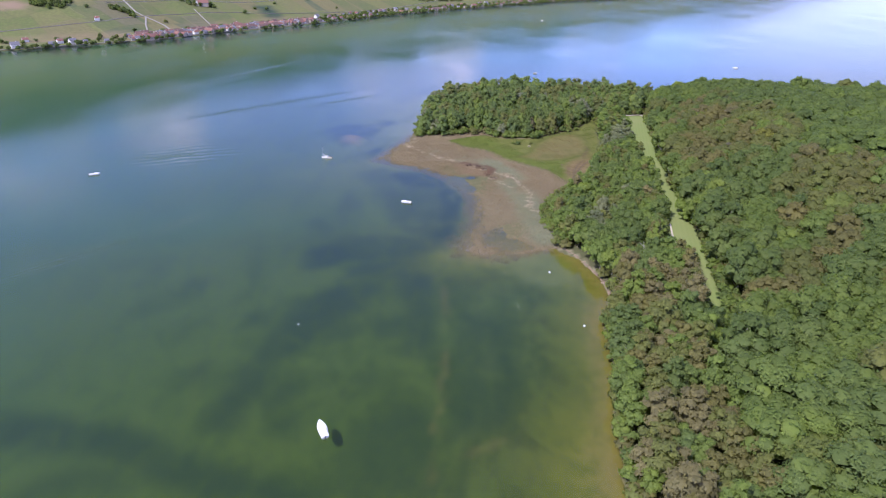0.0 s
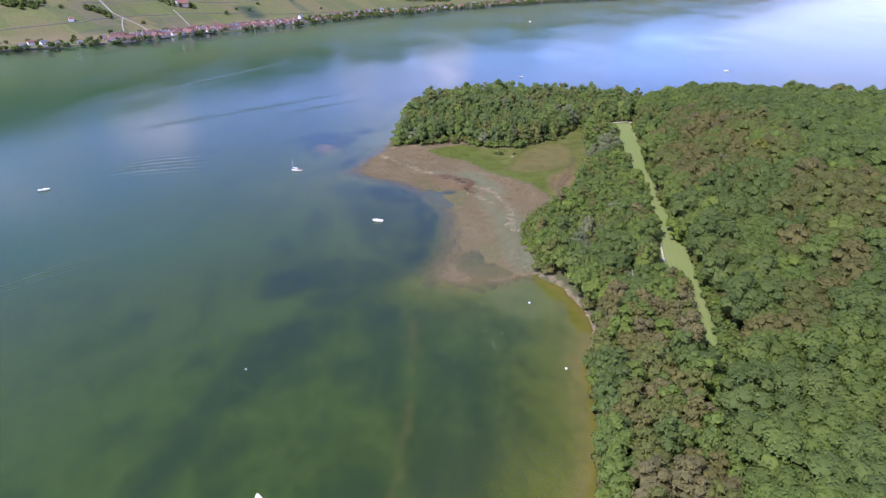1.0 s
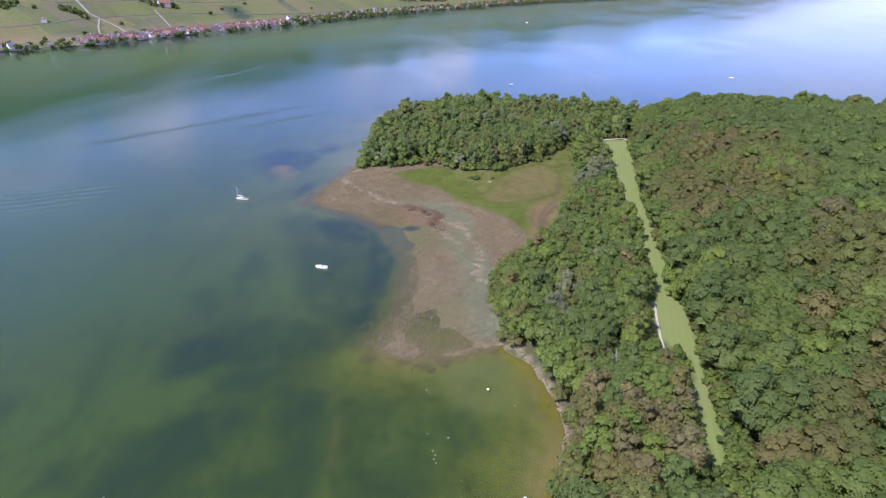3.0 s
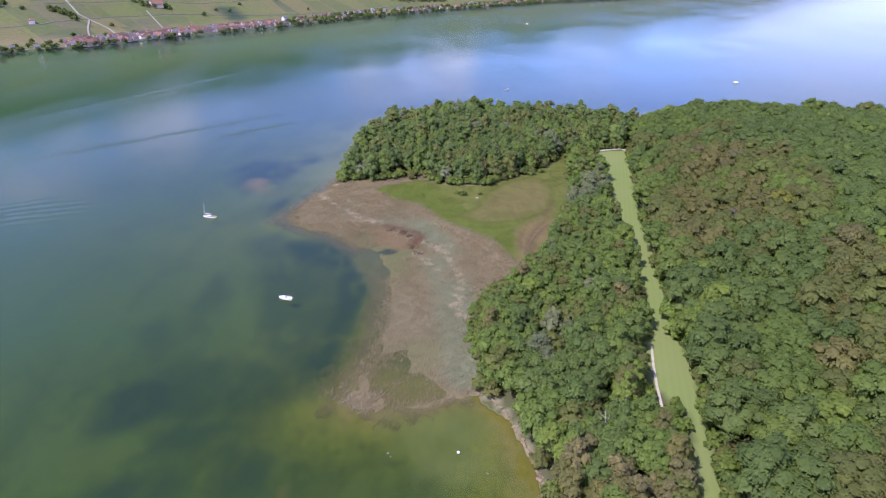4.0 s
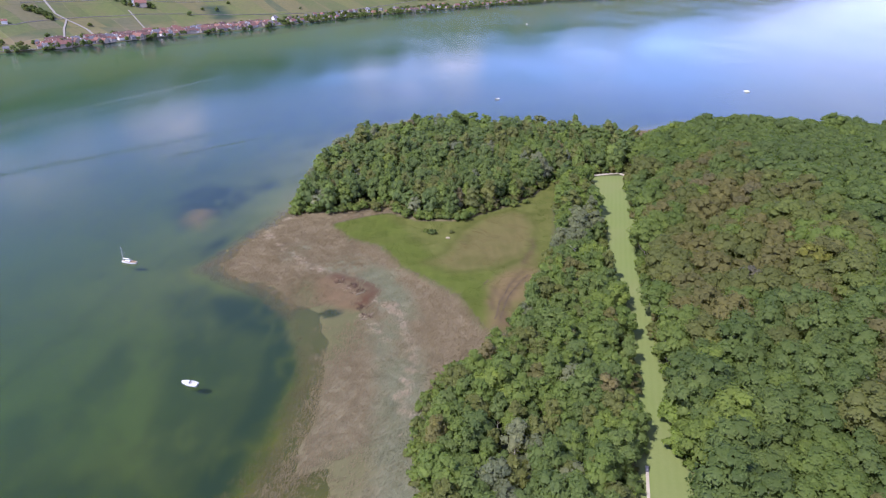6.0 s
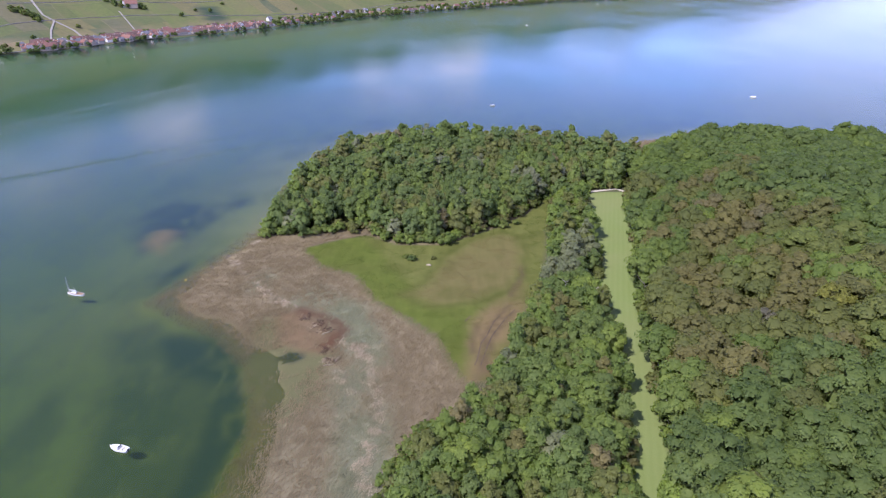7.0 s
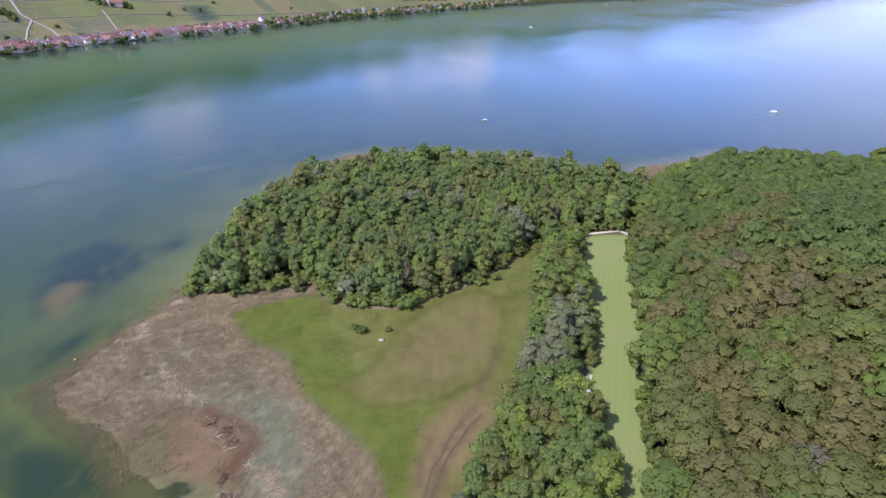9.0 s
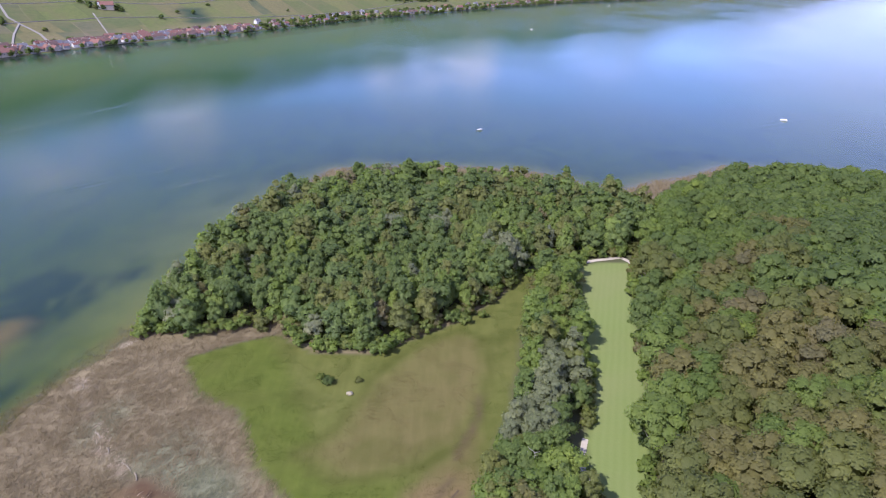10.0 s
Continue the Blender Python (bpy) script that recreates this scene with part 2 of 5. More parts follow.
    dryness = m.math("ADD", m.attr("dry"), m.math("MULTIPLY", m.math("SUBTRACT", wide, 0.5), 0.8), clamp=True)
    meadow = m.mix(dryness, lush, dry)
    swath = m.noise(m.where((0.9, 0.12, 1), 24), 0.5, 4, 0.6)
    meadow = m.mix(m.ramp(swath, [(0.42, 0.0), (0.62, 0.45)]), meadow, m.mix(1.0, meadow, (0.72, 0.74, 0.66), "MULTIPLY"))
    meadow = m.mix(m.math("MULTIPLY", fine, 0.4), meadow, (0.066, 0.072, 0.018))
    meadow = m.mix(m.attr("ring"), meadow, (0.050, 0.056, 0.010))
    meadow = m.mix(m.math("MULTIPLY", m.attr("worn"), 0.8), meadow, m.mix(fine, (0.118, 0.084, 0.036), (0.150, 0.108, 0.052)))
    rut = m.attr("rut")
    meadow = m.mix(rut, meadow, (0.070, 0.050, 0.026))
    # mown lawn with mower stripes
    stripe = m.wave(m.where((1, 1, 1), 15), 0.16, 1.2)
    mown = m.mix(stripe, (0.140, 0.172, 0.050), (0.150, 0.182, 0.056))
    mown = m.mix(m.ramp(wide, [(0.4, 0.0), (0.65, 0.6)]), mown, (0.168, 0.178, 0.068))
    mown = m.mix(m.math("MULTIPLY", fine, 0.35), mown, (0.092, 0.130, 0.034))
    # vineyards of the far slope: parcels, rows and lanes
    def parcels(turn, wide_m, tall_m, shift):
        v = m.n.new("ShaderNodeVectorMath")
        v.operation = "ADD"
        m.put(v.inputs[0], m.where((1, 1, 0), turn))
        v.inputs[1].default_value = (shift, shift * 0.37, 0)
        warp = m.n.new("ShaderNodeVectorMath")
        warp.operation = "MULTIPLY_ADD"
        m.put(warp.inputs[0], m.n.new("ShaderNodeTexNoise").outputs["Color"])
        wn_ = warp.inputs[0].links[0].from_node
        m.put(wn_.inputs["Vector"], co)
        wn_.inputs["Scale"].default_value = 0.006
        warp.inputs[1].default_value = (60, 60, 0)
        m.l.new(v.outputs[0], warp.inputs[2])
        b = m.n.new("ShaderNodeTexBrick")
        m.l.new(warp.outputs[0], b.inputs["Vector"])
        b.offset, b.squash = 0.37, 0.7
        b.inputs["Color1"].default_value, b.inputs["Color2"].default_value = (0, 0, 0, 1), (1, 1, 1, 1)
        b.inputs["Mortar"].default_value = (0.5, 0.5, 0.5, 1)
        b.inputs["Scale"].default_value, b.inputs["Mortar Size"].default_value = 1.0, 0.7
        b.inputs["Brick Width"].default_value, b.inputs["Row Height"].default_value = wide_m, tall_m
        return b.outputs["Color"], b.outputs["Fac"]

    tone, lane = parcels(-52.0, 120.0, 62.0, 13.0)
    tone2, lane2 = parcels(-56.0, 52.0, 90.0, 51.0)
    vine = m.ramp(m.mix(0.35, tone, tone2), [(0.0, (0.060, 0.082, 0.022)), (0.3, (0.090, 0.116, 0.028)), (0.5, (0.112, 0.128, 0.034)),
                                  (0.62, (0.138, 0.122, 0.048)), (0.74, (0.084, 0.104, 0.030)), (0.86, (0.046, 0.074, 0.034)), (1.0, (0.150, 0.118, 0.072))])
    rows = m.wave(m.where((1, 1, 1), 38.0), 0.5, 0.3)
    vine = m.mix(m.math("MULTIPLY", rows, 0.4), vine, (0.115, 0.102, 0.062))
    vine = m.mix(m.math("MULTIPLY", lane, 0.35), vine, (0.16, 0.145, 0.10))
    vine = m.mix(m.math("MULTIPLY", lane2, 0.25), vine, (0.045, 0.055, 0.028))
    vine = m.mix(m.math("MULTIPLY", m.ramp(mid, [(0.35, 0.0), (0.65, 1.0)]), 0.4), vine, (0.05, 0.062, 0.026))
    vine = m.mix(m.ramp(wide, [(0.42, 0.0), (0.62, 0.5)]), vine, (0.105, 0.098, 0.044))
    vine = m.mix(1.0, vine, (1.0, 0.99, 1.02), "MULTIPLY")
    vine = m.mix(m.attr("fallow"), vine, (0.034, 0.052, 0.030))
    vine = m.mix(m.attr("bare"), vine, (0.20, 0.135, 0.095))
    upper = m.mix(wide, (0.020, 0.046, 0.026), (0.030, 0.058, 0.030))
    land = m.mix(m.attr("reed"), soil, reed)
    land = m.mix(m.attr("meadow"), land, meadow)
    land = m.mix(m.attr("mown"), land, mown)
    land = m.mix(m.attr("sand"), land, m.mix(fine, (0.30, 0.25, 0.165), (0.40, 0.34, 0.24)))
    land = m.mix(m.attr("mud"), land, m.mix(fine, (0.022, 0.010, 0.006), (0.085, 0.036, 0.016)))
    land = m.mix(m.attr("vine"), land, vine)
    land = m.mix(m.attr("upper"), land, upper)
    dry_land = m.ramp(m.math("ADD", z, 0.5), [(0.42, 0.0), (0.58, 1.0)])
    col = m.mix(dry_land, bed, land)
    return m.surface(col, 0.95, 0.0, m.bump(m.math("ADD", fine, mid), 0.35, 0.2), 0.1)


# boat wakes that run out over the lake: two ends, half breadth, height, number of crests (radians)
# and how strongly a pale streak whitens them
WAKES = [((-172, 168), (-105, 248), 7, 0.16, 16, 0), ((-290, 430), (-185, 640), 8, 0.14, 9, 0.2), ((-272, 490), (-150, 760), 5, 0.2, 7, 1.0),
         ((-215, 315), (-120, 350), 26, 0.12, 24, 0), ((285, 655), (372, 706), 16, 0.12, 12, 0), ((-215, 405), (-50, 572), 9, 0.11, 11, 0.1), ((-125, 455), (-35, 545), 6, 0.12, 9, 0.15)]


def water_material():
    """Lake water: a turbid green body that lets the bed show, under a mirror that follows Fresnel."""
    m = Nodes("lake_water")
    co = m.where()
    drift = m.noise(m.where((1, 0.45, 1), -38), 0.012, 5, 0.6, 0.8)
    ripple = m.noise(m.where((1, 0.55, 1), -30), 0.45, 3, 0.5)
    swell = m.noise(m.where((1, 0.4, 1), -38), 0.09, 3, 0.5)
    h = m.math("ADD", m.math("MULTIPLY", ripple, 0.028), m.math("MULTIPLY", swell, 0.12))
    chop = m.noise(m.where((0.22, 0.9, 1), -20), 0.42, 2, 0.5)
    h = m.math("ADD", h, m.math("MULTIPLY", chop, 0.035))
    whitish = 0.0
    for (ax, ay), (bx, by), wide, high, waves, whiten in WAKES:
        mp = m.n.new("ShaderNodeMapping")
        mp.vector_type = "TEXTURE"
        mp.inputs["Location"].default_value = ((ax + bx) / 2, (ay + by) / 2, 0)
        mp.inputs["Rotation"].default_value = (0, 0, math.atan2(by - ay, bx - ax))
        mp.inputs["Scale"].default_value = (math.hypot(bx - ax, by - ay) / 2, wide, 1)
        m.put(mp.inputs["Vector"], co)
        sp = m.n.new("ShaderNodeSeparateXYZ")
        m.l.new(mp.outputs["Vector"], sp.inputs[0])
        fade = m.math("MULTIPLY", m.math("SUBTRACT", 1.0, m.math("POWER", m.math("ABSOLUTE", sp.outputs["X"]), 3.0), clamp=True),
                      m.math("SUBTRACT", 1.0, m.math("ABSOLUTE", sp.outputs["Y"]), clamp=True))
        if whiten:
            streak = m.math("POWER", m.math("MULTIPLY", fade, m.ramp(m.noise(co, 0.05, 3), [(0.3, 0.6), (0.55, 1.0)])), 7.0)
            whitish = m.math("MAXIMUM", whitish, m.math("MULTIPLY", streak, whiten))
        bent = m.math("ADD", m.math("MULTIPLY", sp.outputs["Y"], waves), m.math("MULTIPLY", m.noise(co, 0.03, 3), 9.0))
        crest = m.math("MULTIPLY", m.math("SINE", bent), high)
        h = m.math("ADD", h, m.math("MULTIPLY", m.math("MULTIPLY", crest, fade), m.ramp(ripple, [(0.3, 0.4), (0.6, 1.0)])))
    nor = m.bump(h, 0.5, 1.0)
    body = m.n.new("ShaderNodeBsdfDiffuse")
    m.put(body.inputs["Color"], m.mix(m.math("MULTIPLY", whitish, 0.28), m.mix(drift, (0.022, 0.036, 0.012), (0.026, 0.041, 0.009)), (0.75, 0.80, 0.76)))
    clear = m.n.new("ShaderNodeBsdfTransparent")
    clear.inputs["Color"].default_value = (0.92, 0.95, 0.68, 1)
    under = m.n.new("ShaderNodeMixShader")
    under.inputs[0].default_value = 0.70
    m.l.new(body.outputs[0], under.inputs[1])
    m.l.new(clear.outputs[0], under.inputs[2])
    gloss = m.n.new("ShaderNodeBsdfGlossy")
    m.put(gloss.inputs["Roughness"], m.ramp(drift, [(0.35, 0.09), (0.6, 0.16)]))
    m.put(gloss.inputs["Normal"], nor)
    fr = m.n.new("ShaderNodeFresnel")
    fr.inputs["IOR"].default_value = 1.33
    m.put(fr.inputs["Normal"], nor)
    top = m.n.new("ShaderNodeMixShader")
    m.l.new(fr.outputs[0], top.inputs[0])
    m.l.new(under.outputs[0], top.inputs[1])
    m.l.new(gloss.outputs[0], top.inputs[2])
    m.l.new(top.outputs[0], m.out.inputs["Surface"])
    return m.mat


# ---- plan ----
ISLAND = [(20, -200), (26, 10), (35, 75), (37, 89), (40, 106), (45, 128), (48, 150), (54, 167), (53, 180), (49, 193), (42, 203),
          (30, 199), (15, 197), (6, 201), (9, 216), (12, 238), (13, 265), (4, 291), (-13, 309), (-27, 318), (-40, 327), (-33, 348),
          (-25, 366), (-22, 381), (-19, 420), (-12, 460), (-5, 505), (14, 548), (67, 556), (105, 553), (130, 545), (152, 527), (171, 521),
          (190, 536), (214, 545), (240, 566), (275, 561), (310, 557), (380, 545), (480, 480), (600, 250), (600, -200)]
FAR = [(-4600, -3300), (-1500, -150), (-900, 420), (-558, 791), (-413, 918), (-349, 1035), (-275, 1125), (-196, 1260), (-94, 1430),
       (36, 1600), (200, 1795), (397, 2000), (620, 2150), (1000, 2480), (2500, 3600), (4600, 4700), (-4600, 4700)]
REEDS = [(43, 205), (30, 197), (15, 194), (4, 199), (6, 216), (9, 238), (7, 265), (-3, 292), (-16, 308), (-28, 315), (-42, 325), (-37, 344), (-31, 358),
         (-26, 368), (-20, 379), (-2, 379), (10, 383), (22, 387), (26, 381), (11, 374), (1, 367), (11, 351), (24, 345), (34, 326), (46, 314), (55, 304),
         (59, 291), (64, 281), (66, 270), (52, 259), (47, 239), (45, 222)]
MEADOW = [(1, 367), (11, 374), (24, 381), (31, 378), (40, 371), (55, 371), (64, 376), (80, 389), (94, 404), (103, 424), (110, 424), (106, 400),
          (102, 385), (99, 366), (95, 345), (89, 331), (84, 316), (78, 298), (70, 282), (64, 280), (59, 291), (55, 304), (46, 314), (34, 326),
          (24, 345), (11, 351)]
DRY = [(58, 357), (64, 368), (72, 377), (82, 383), (88, 380), (90, 366), (88, 352), (83, 336), (71, 327), (54, 323), (44, 330), (53, 340)]
WORN = [(86, 341), (85, 320), (77, 299), (69, 281), (62, 273), (65, 293), (67, 313), (78, 330)]
BAY = [(1, 274), (-4, 289), (-2, 294), (0, 301), (-2, 313), (3, 314), (6, 301), (15, 297), (22, 294), (22, 286), (21, 276), (14, 268), (8, 268)]
RUST = [(7, 300), (4, 309), (2, 320), (10, 319), (24, 309), (24, 302), (22, 295), (14, 297)]
FLOODED = [(13, 206), (12, 215), (17, 223), (25, 230), (32, 232), (33, 222), (30, 213), (33, 204), (22, 200)]
WOOD = [(-17, 381), (-2, 381), (9, 385), (22, 389), (29, 381), (40, 373), (55, 373), (63, 379), (80, 391), (94, 406), (102, 419), (107, 432),
        (125, 436), (150, 442), (160, 448), (172, 480), (150, 492), (130, 502), (104, 508), (66, 511), (34, 508), (6, 492), (-6, 462), (-14, 425)]
STRIP = [(127, 431), (121, 392), (116, 350), (110, 321), (109, 298), (104, 271), (100, 251), (96, 230), (92, 219), (90, 204), (93, 198), (95, 192), (93, 183), (90, 174), (87, 162), (84, 147),
         (87, 145), (92, 162), (97, 182), (101, 197), (105, 215), (108, 232), (111, 251), (113, 262), (119, 291), (125, 321), (132, 348), (136, 364), (142, 398), (151, 434)]
BELT = [(33, 20), (37, 75), (40, 106), (46, 128), (49, 150), (55, 167), (54, 180), (50, 193), (45, 207), (46, 222), (48, 239), (53, 257), (67, 268), (80, 297),
        (87, 315), (92, 331), (98, 346), (102, 366), (105, 385), (109, 402), (113, 424), (127, 430), (121, 392), (116, 350), (110, 321), (109, 298),
        (104, 271), (100, 251), (95, 230), (89, 219), (85, 195), (84, 172), (81, 146), (74, 120), (64, 80), (56, 20)]
FOREST = [(87, 142), (93, 162), (98, 182), (102, 197), (106, 215), (107, 232), (110, 251), (112, 262), (118, 291), (124, 321), (131, 348), (135, 364), (141, 398),
          (152, 436), (164, 448), (175, 480), (190, 506), (214, 516), (240, 530), (290, 532), (330, 528), (400, 508), (470, 470), (470, 300), (250, 60), (120, -20),
          (58, 10), (66, 80), (76, 120)]


def signed(poly, x, y):
    """Distance to a polygon's edge, positive inside."""
    x, y = np.asarray(x, float), np.asarray(y, float)
    best, inside = np.full(x.shape, 1e9), np.zeros(x.shape, bool)
    for (ax, ay), (bx, by) in zip(poly, poly[1:] + poly[:1]):
        dx, dy = bx - ax, by - ay
        k = np.clip(((x - ax) * dx + (y - ay) * dy) / (dx * dx + dy * dy), 0, 1)
        best = np.minimum(best, np.hypot(x - ax - k * dx, y - ay - k * dy))
        if dy:
            inside ^= ((ay > y) != (by > y)) & (x < dx * (y - ay) / dy + ax)
    return np.where(inside, best, -best)


def along(line, x, y):
    """Distance to an open line of points."""
    x, y = np.asarray(x, float), np.asarray(y, float)
    best = np.full(x.shape, 1e9)
    for (ax, ay), (bx, by) in zip(line, line[1:]):
        dx, dy = bx - ax, by - ay
        k = np.clip(((x - ax) * dx + (y - ay) * dy) / (dx * dx + dy * dy), 0, 1)
        best = np.minimum(best, np.hypot(x - ax - k * dx, y - ay - k * dy))
    return best


def hashed(ix, iy, seed):
    v = np.sin(ix * 127.1 + iy * 311.7 + seed * 74.7) * 43758.5453
    return v - np.floor(v)


def lumps(x, y, size, seed=0, octaves=3):
    """Smooth noise from 0 to 1."""
    total, amp, norm = 0.0, 1.0, 0.0
    for o in range(octaves):
        u, v = np.asarray(x) / size, np.asarray(y) / size
        iu, iv = np.floor(u), np.floor(v)
        fu, fv = u - iu, v - iv
        fu, fv = fu * fu * (3 - 2 * fu), fv * fv * (3 - 2 * fv)
        s = seed + o * 17
        a = hashed(iu, iv, s) * (1 - fu) + hashed(iu + 1, iv, s) * fu
        b = hashed(iu, iv + 1, s) * (1 - fu) + hashed(iu + 1, iv + 1, s) * fu
        total, norm = total + amp * (a * (1 - fv) + b * fv), norm + amp
        amp, size = amp * 0.5, size * 0.5
    return total / norm


def soft(v, lo, hi):
    k = np.clip((np.asarray(v, float) - lo) / (hi - lo), 0, 1)
    return k * k * (3 - 2 * k)


def land_height(x, y):
    """The one sheet of ground: lake bed, island with its wooded ridge, far slope."""
    x, y = np.asarray(x, float), np.asarray(y, float)
    wob = (lumps(x, y, 9, 3) - 0.5) * 4
    di, df = signed(ISLAND, x, y) + wob * 0.8, signed(FAR, x, y)
    strip, wood = signed(FOREST, x, y), signed(WOOD, x, y)
    out = np.maximum(-di, 0)
    bed = -(0.10 + 0.062 * np.minimum(out, 14) + 0.075 * np.clip(out - 14, 0, 40) + 0.024 * np.clip(out - 54, 0, 140) + 0.06 * np.clip(out - 194, 0, 200))
    bed -= np.minimum(out, 22) * 0.075 * soft(y, 203, 245) * soft(-y, -390, -350)
    bed = np.maximum(bed, -0.6 - 0.30 * np.maximum(0, np.hypot((x + 61 + 0.45 * (y - 380)) / 1.1, (y - 380) / 1.5) - 5))
    bed -= (lumps(x, y, 30, 5) - 0.5) * np.minimum(1.2, out * 0.04)
    reed = soft(signed(REEDS, x, y), -2, 6)
    marsh = np.maximum(0.3 * reed * soft(-y, -262, -205) * soft(-x, -40, -22), 0.45 * reed * soft(6 - di, 0, 6))
    land = np.minimum(0.10 + 0.07 * np.maximum(di, 0), 1.2) * (1 - 0.75 * reed) + (lumps(x, y, 12, 8) - 0.5) * 0.25 - 0.26 * marsh - 0.35 * soft(-np.hypot((x - 12.5) / 1.4, y - 294), -3.0, -1) - 0.20 * soft(signed(FLOODED, x, y) + wob * 0.8, -3, 3) - 0.10 * soft(signed(BAY, x, y) + wob * 0.8, -5, 5) * soft(-x, -20, -9)
    inner = soft(signed(STRIP, x, y), -40, 2)
    land += 1.0 * inner * (di > 0)
    land += 14.5 * soft(strip, 2, 75) * soft(-y, -505, -395) * (1 - 0.35 * soft(x, 210, 300)) * (0.85 + 0.3 * lumps(x, y, 70, 9)) + 1.0 * soft(wood, 0, 40)
    z = np.where(di > 0, land, bed)
    far = 1.0 * soft(df, 0, 3) + 0.05 * np.clip(df, 0, 60) + 0.33 * np.clip(df - 60, 0, 360) + 0.52 * np.clip(df - 420, 0, 250)
    far *= 0.85 + 0.3 * lumps(x, y, 260, 11)
    return np.where(df > 0, far, np.maximum(z, -11.0))


def spread(lo, hi, step):
    return list(np.arange(lo, hi, step))


def empty(name, m=None):
    ob = new(name)
    ob.empty_display_size = 1.0
    if m is not None:
        ob.matrix_world = m
    return ob


def raw_mesh(name, verts, faces, mat, smooth=False):
    """A mesh from arrays: verts (n, 3) and faces (m, k)."""
    verts, faces = np.asarray(verts, np.float32), np.asarray(faces, np.int32)
    me = bpy.data.meshes.new(name)
    me.vertices.add(len(verts))
    me.vertices.foreach_set("co", verts.ravel())
    n, k = faces.shape
    me.loops.add(n * k)
    me.loops.foreach_set("vertex_index", faces.ravel())
    me.polygons.add(n)
    me.polygons.foreach_set("loop_start", np.arange(0, n * k, k, dtype=np.int32))
    me.update(calc_edges=True)
    me.polygons.foreach_set("use_smooth", np.full(n, smooth))
    me.materials.append(mat)
    return me


def floats(me, name, values):
    a = me.attributes.new(name, "FLOAT", "POINT")
    a.data.foreach_set("value", np.asarray(values, np.float32))


# ---- ground and lake ----
gx = np.array([-4600, -3600, -2800, -2200, -1800, -1500, -1300] + spread(-1150, -700, 30) + spread(-700, -300, 14) + spread(-300, -80, 5)
              + spread(-80, 170, 1.9) + spread(170, 420, 5) + spread(420, 1000, 30) + [1000, 1300, 1700, 2200, 3000, 4600])
gy = np.array([-4600, -3000, -1800, -900, -400, -200, -120, -60] + spread(0, 60, 6) + spread(60, 460, 1.9) + spread(460, 640, 5)
              + spread(640, 2200, 14) + [2200, 2300, 2450, 2650, 2900, 3300, 3800, 4700])
X, Y = np.meshgrid(gx, gy)
X, Y = X.ravel(), Y.ravel()
Z = land_height(X, Y)
nx, ny = len(gx), len(gy)
I = (np.arange(ny - 1)[:, None] * nx + np.arange(nx - 1)[None, :]).ravel()
quads = np.stack([I, I + 1, I + 1 + nx, I + nx], 1)
gm = raw_mesh("ground", np.stack([X, Y, Z], 1), quads, ground_material(), True)
wob = (lumps(X, Y, 6, 21) - 0.5) * 3
dF = signed(FAR, X, Y)
dI = signed(ISLAND, X, Y)
reed_mask = np.maximum(soft(signed(REEDS, X, Y) + wob, -1, 1.5), soft(Y, 490, 505) * soft(-signed(FOREST, X, Y), -2, 3) * soft(dI, -7, -1))
RIDGE = [(-28, 362), (-20, 352), (-7, 334), (5, 323), (18, 308), (33, 296), (40, 277), (40, 262), (39, 236)]
RIDGE_B = [(30, 302), (33, 298), (37, 291), (40, 279), (41, 269), (40, 262), (39, 255), (38, 246)]
GREEN_REEDS = [(-5, 340), (12, 329), (24, 318), (31, 304), (34, 285), (37, 262), (39, 238), (40, 214)]
floats(gm, "pale", soft(-along(RIDGE, X + wob * 1.5, Y), -2.5, -0.3) * 0.15 * soft(lumps(X, Y, 7, 51), 0.4, 0.65))
FLOOD = FLOODED
SHOOTS = [(2, 205), (40, 210), (36, 262), (26, 288), (12, 284), (8, 262), (8, 238)]
floats(gm, "fresh", np.maximum(soft(-along(GREEN_REEDS, X + wob * 2, Y), -14, -2) * 0.85 * np.maximum(soft(lumps(X, Y, 16, 52), 0.25, 0.6), 0.9 * soft(-Y, -285, -262)), 0.25 * soft(signed(SHOOTS, X, Y) + wob * 2, -4, 8)))
wood_d = signed(WOOD, X, Y)
fringe = soft(-np.abs(wood_d + 1.2 + wob * 0.4), -2.2, -0.8) * soft(-Y, -425, -412)
reed_mask = np.maximum(reed_mask, fringe)
floats(gm, "meadow", soft(signed(MEADOW, X, Y) + wob * 0.6, -1, 1) * (1 - 0.85 * fringe))
LUSH = [(1, 368), (11, 374), (22, 381), (31, 368), (45, 338), (57, 324), (70, 323), (66, 304), (66, 287), (62, 282), (54, 306), (44, 314), (28, 332), (22, 346), (10, 352)]
floats(gm, "lush", soft(signed(LUSH, X, Y) + wob * 0.9, -2.5, 3))
floats(gm, "ring", 0.5 * soft(-np.abs(signed(DRY, X, Y) + 1.5 + wob * 0.5), -2.2, -0.4) + 0.35 * soft(lumps(X, Y, 10, 55), 0.55, 0.7))
floats(gm, "worn", soft(signed(WORN, X, Y) + wob * 1.4, -3, 4) * soft(lumps(X, Y, 9, 56), 0.25, 0.6))
floats(gm, "reed", reed_mask)
floats(gm, "flood", np.max([soft(signed(BAY, X, Y) + wob * 1.5, -7, 2), 0.8 * soft(signed(FLOOD, X, Y) + wob, -4, 3), 0.55 * soft(6 - dI + wob, 0, 8) * soft(Y, 200, 215) * soft(-Y, -345, -330)], 0))
floats(gm, "dry", np.maximum(soft(signed(DRY, X, Y) + wob * 1.2, -4, 5) * 0.85, soft(signed(WORN, X, Y) + wob * 1.4, -4, 4)))
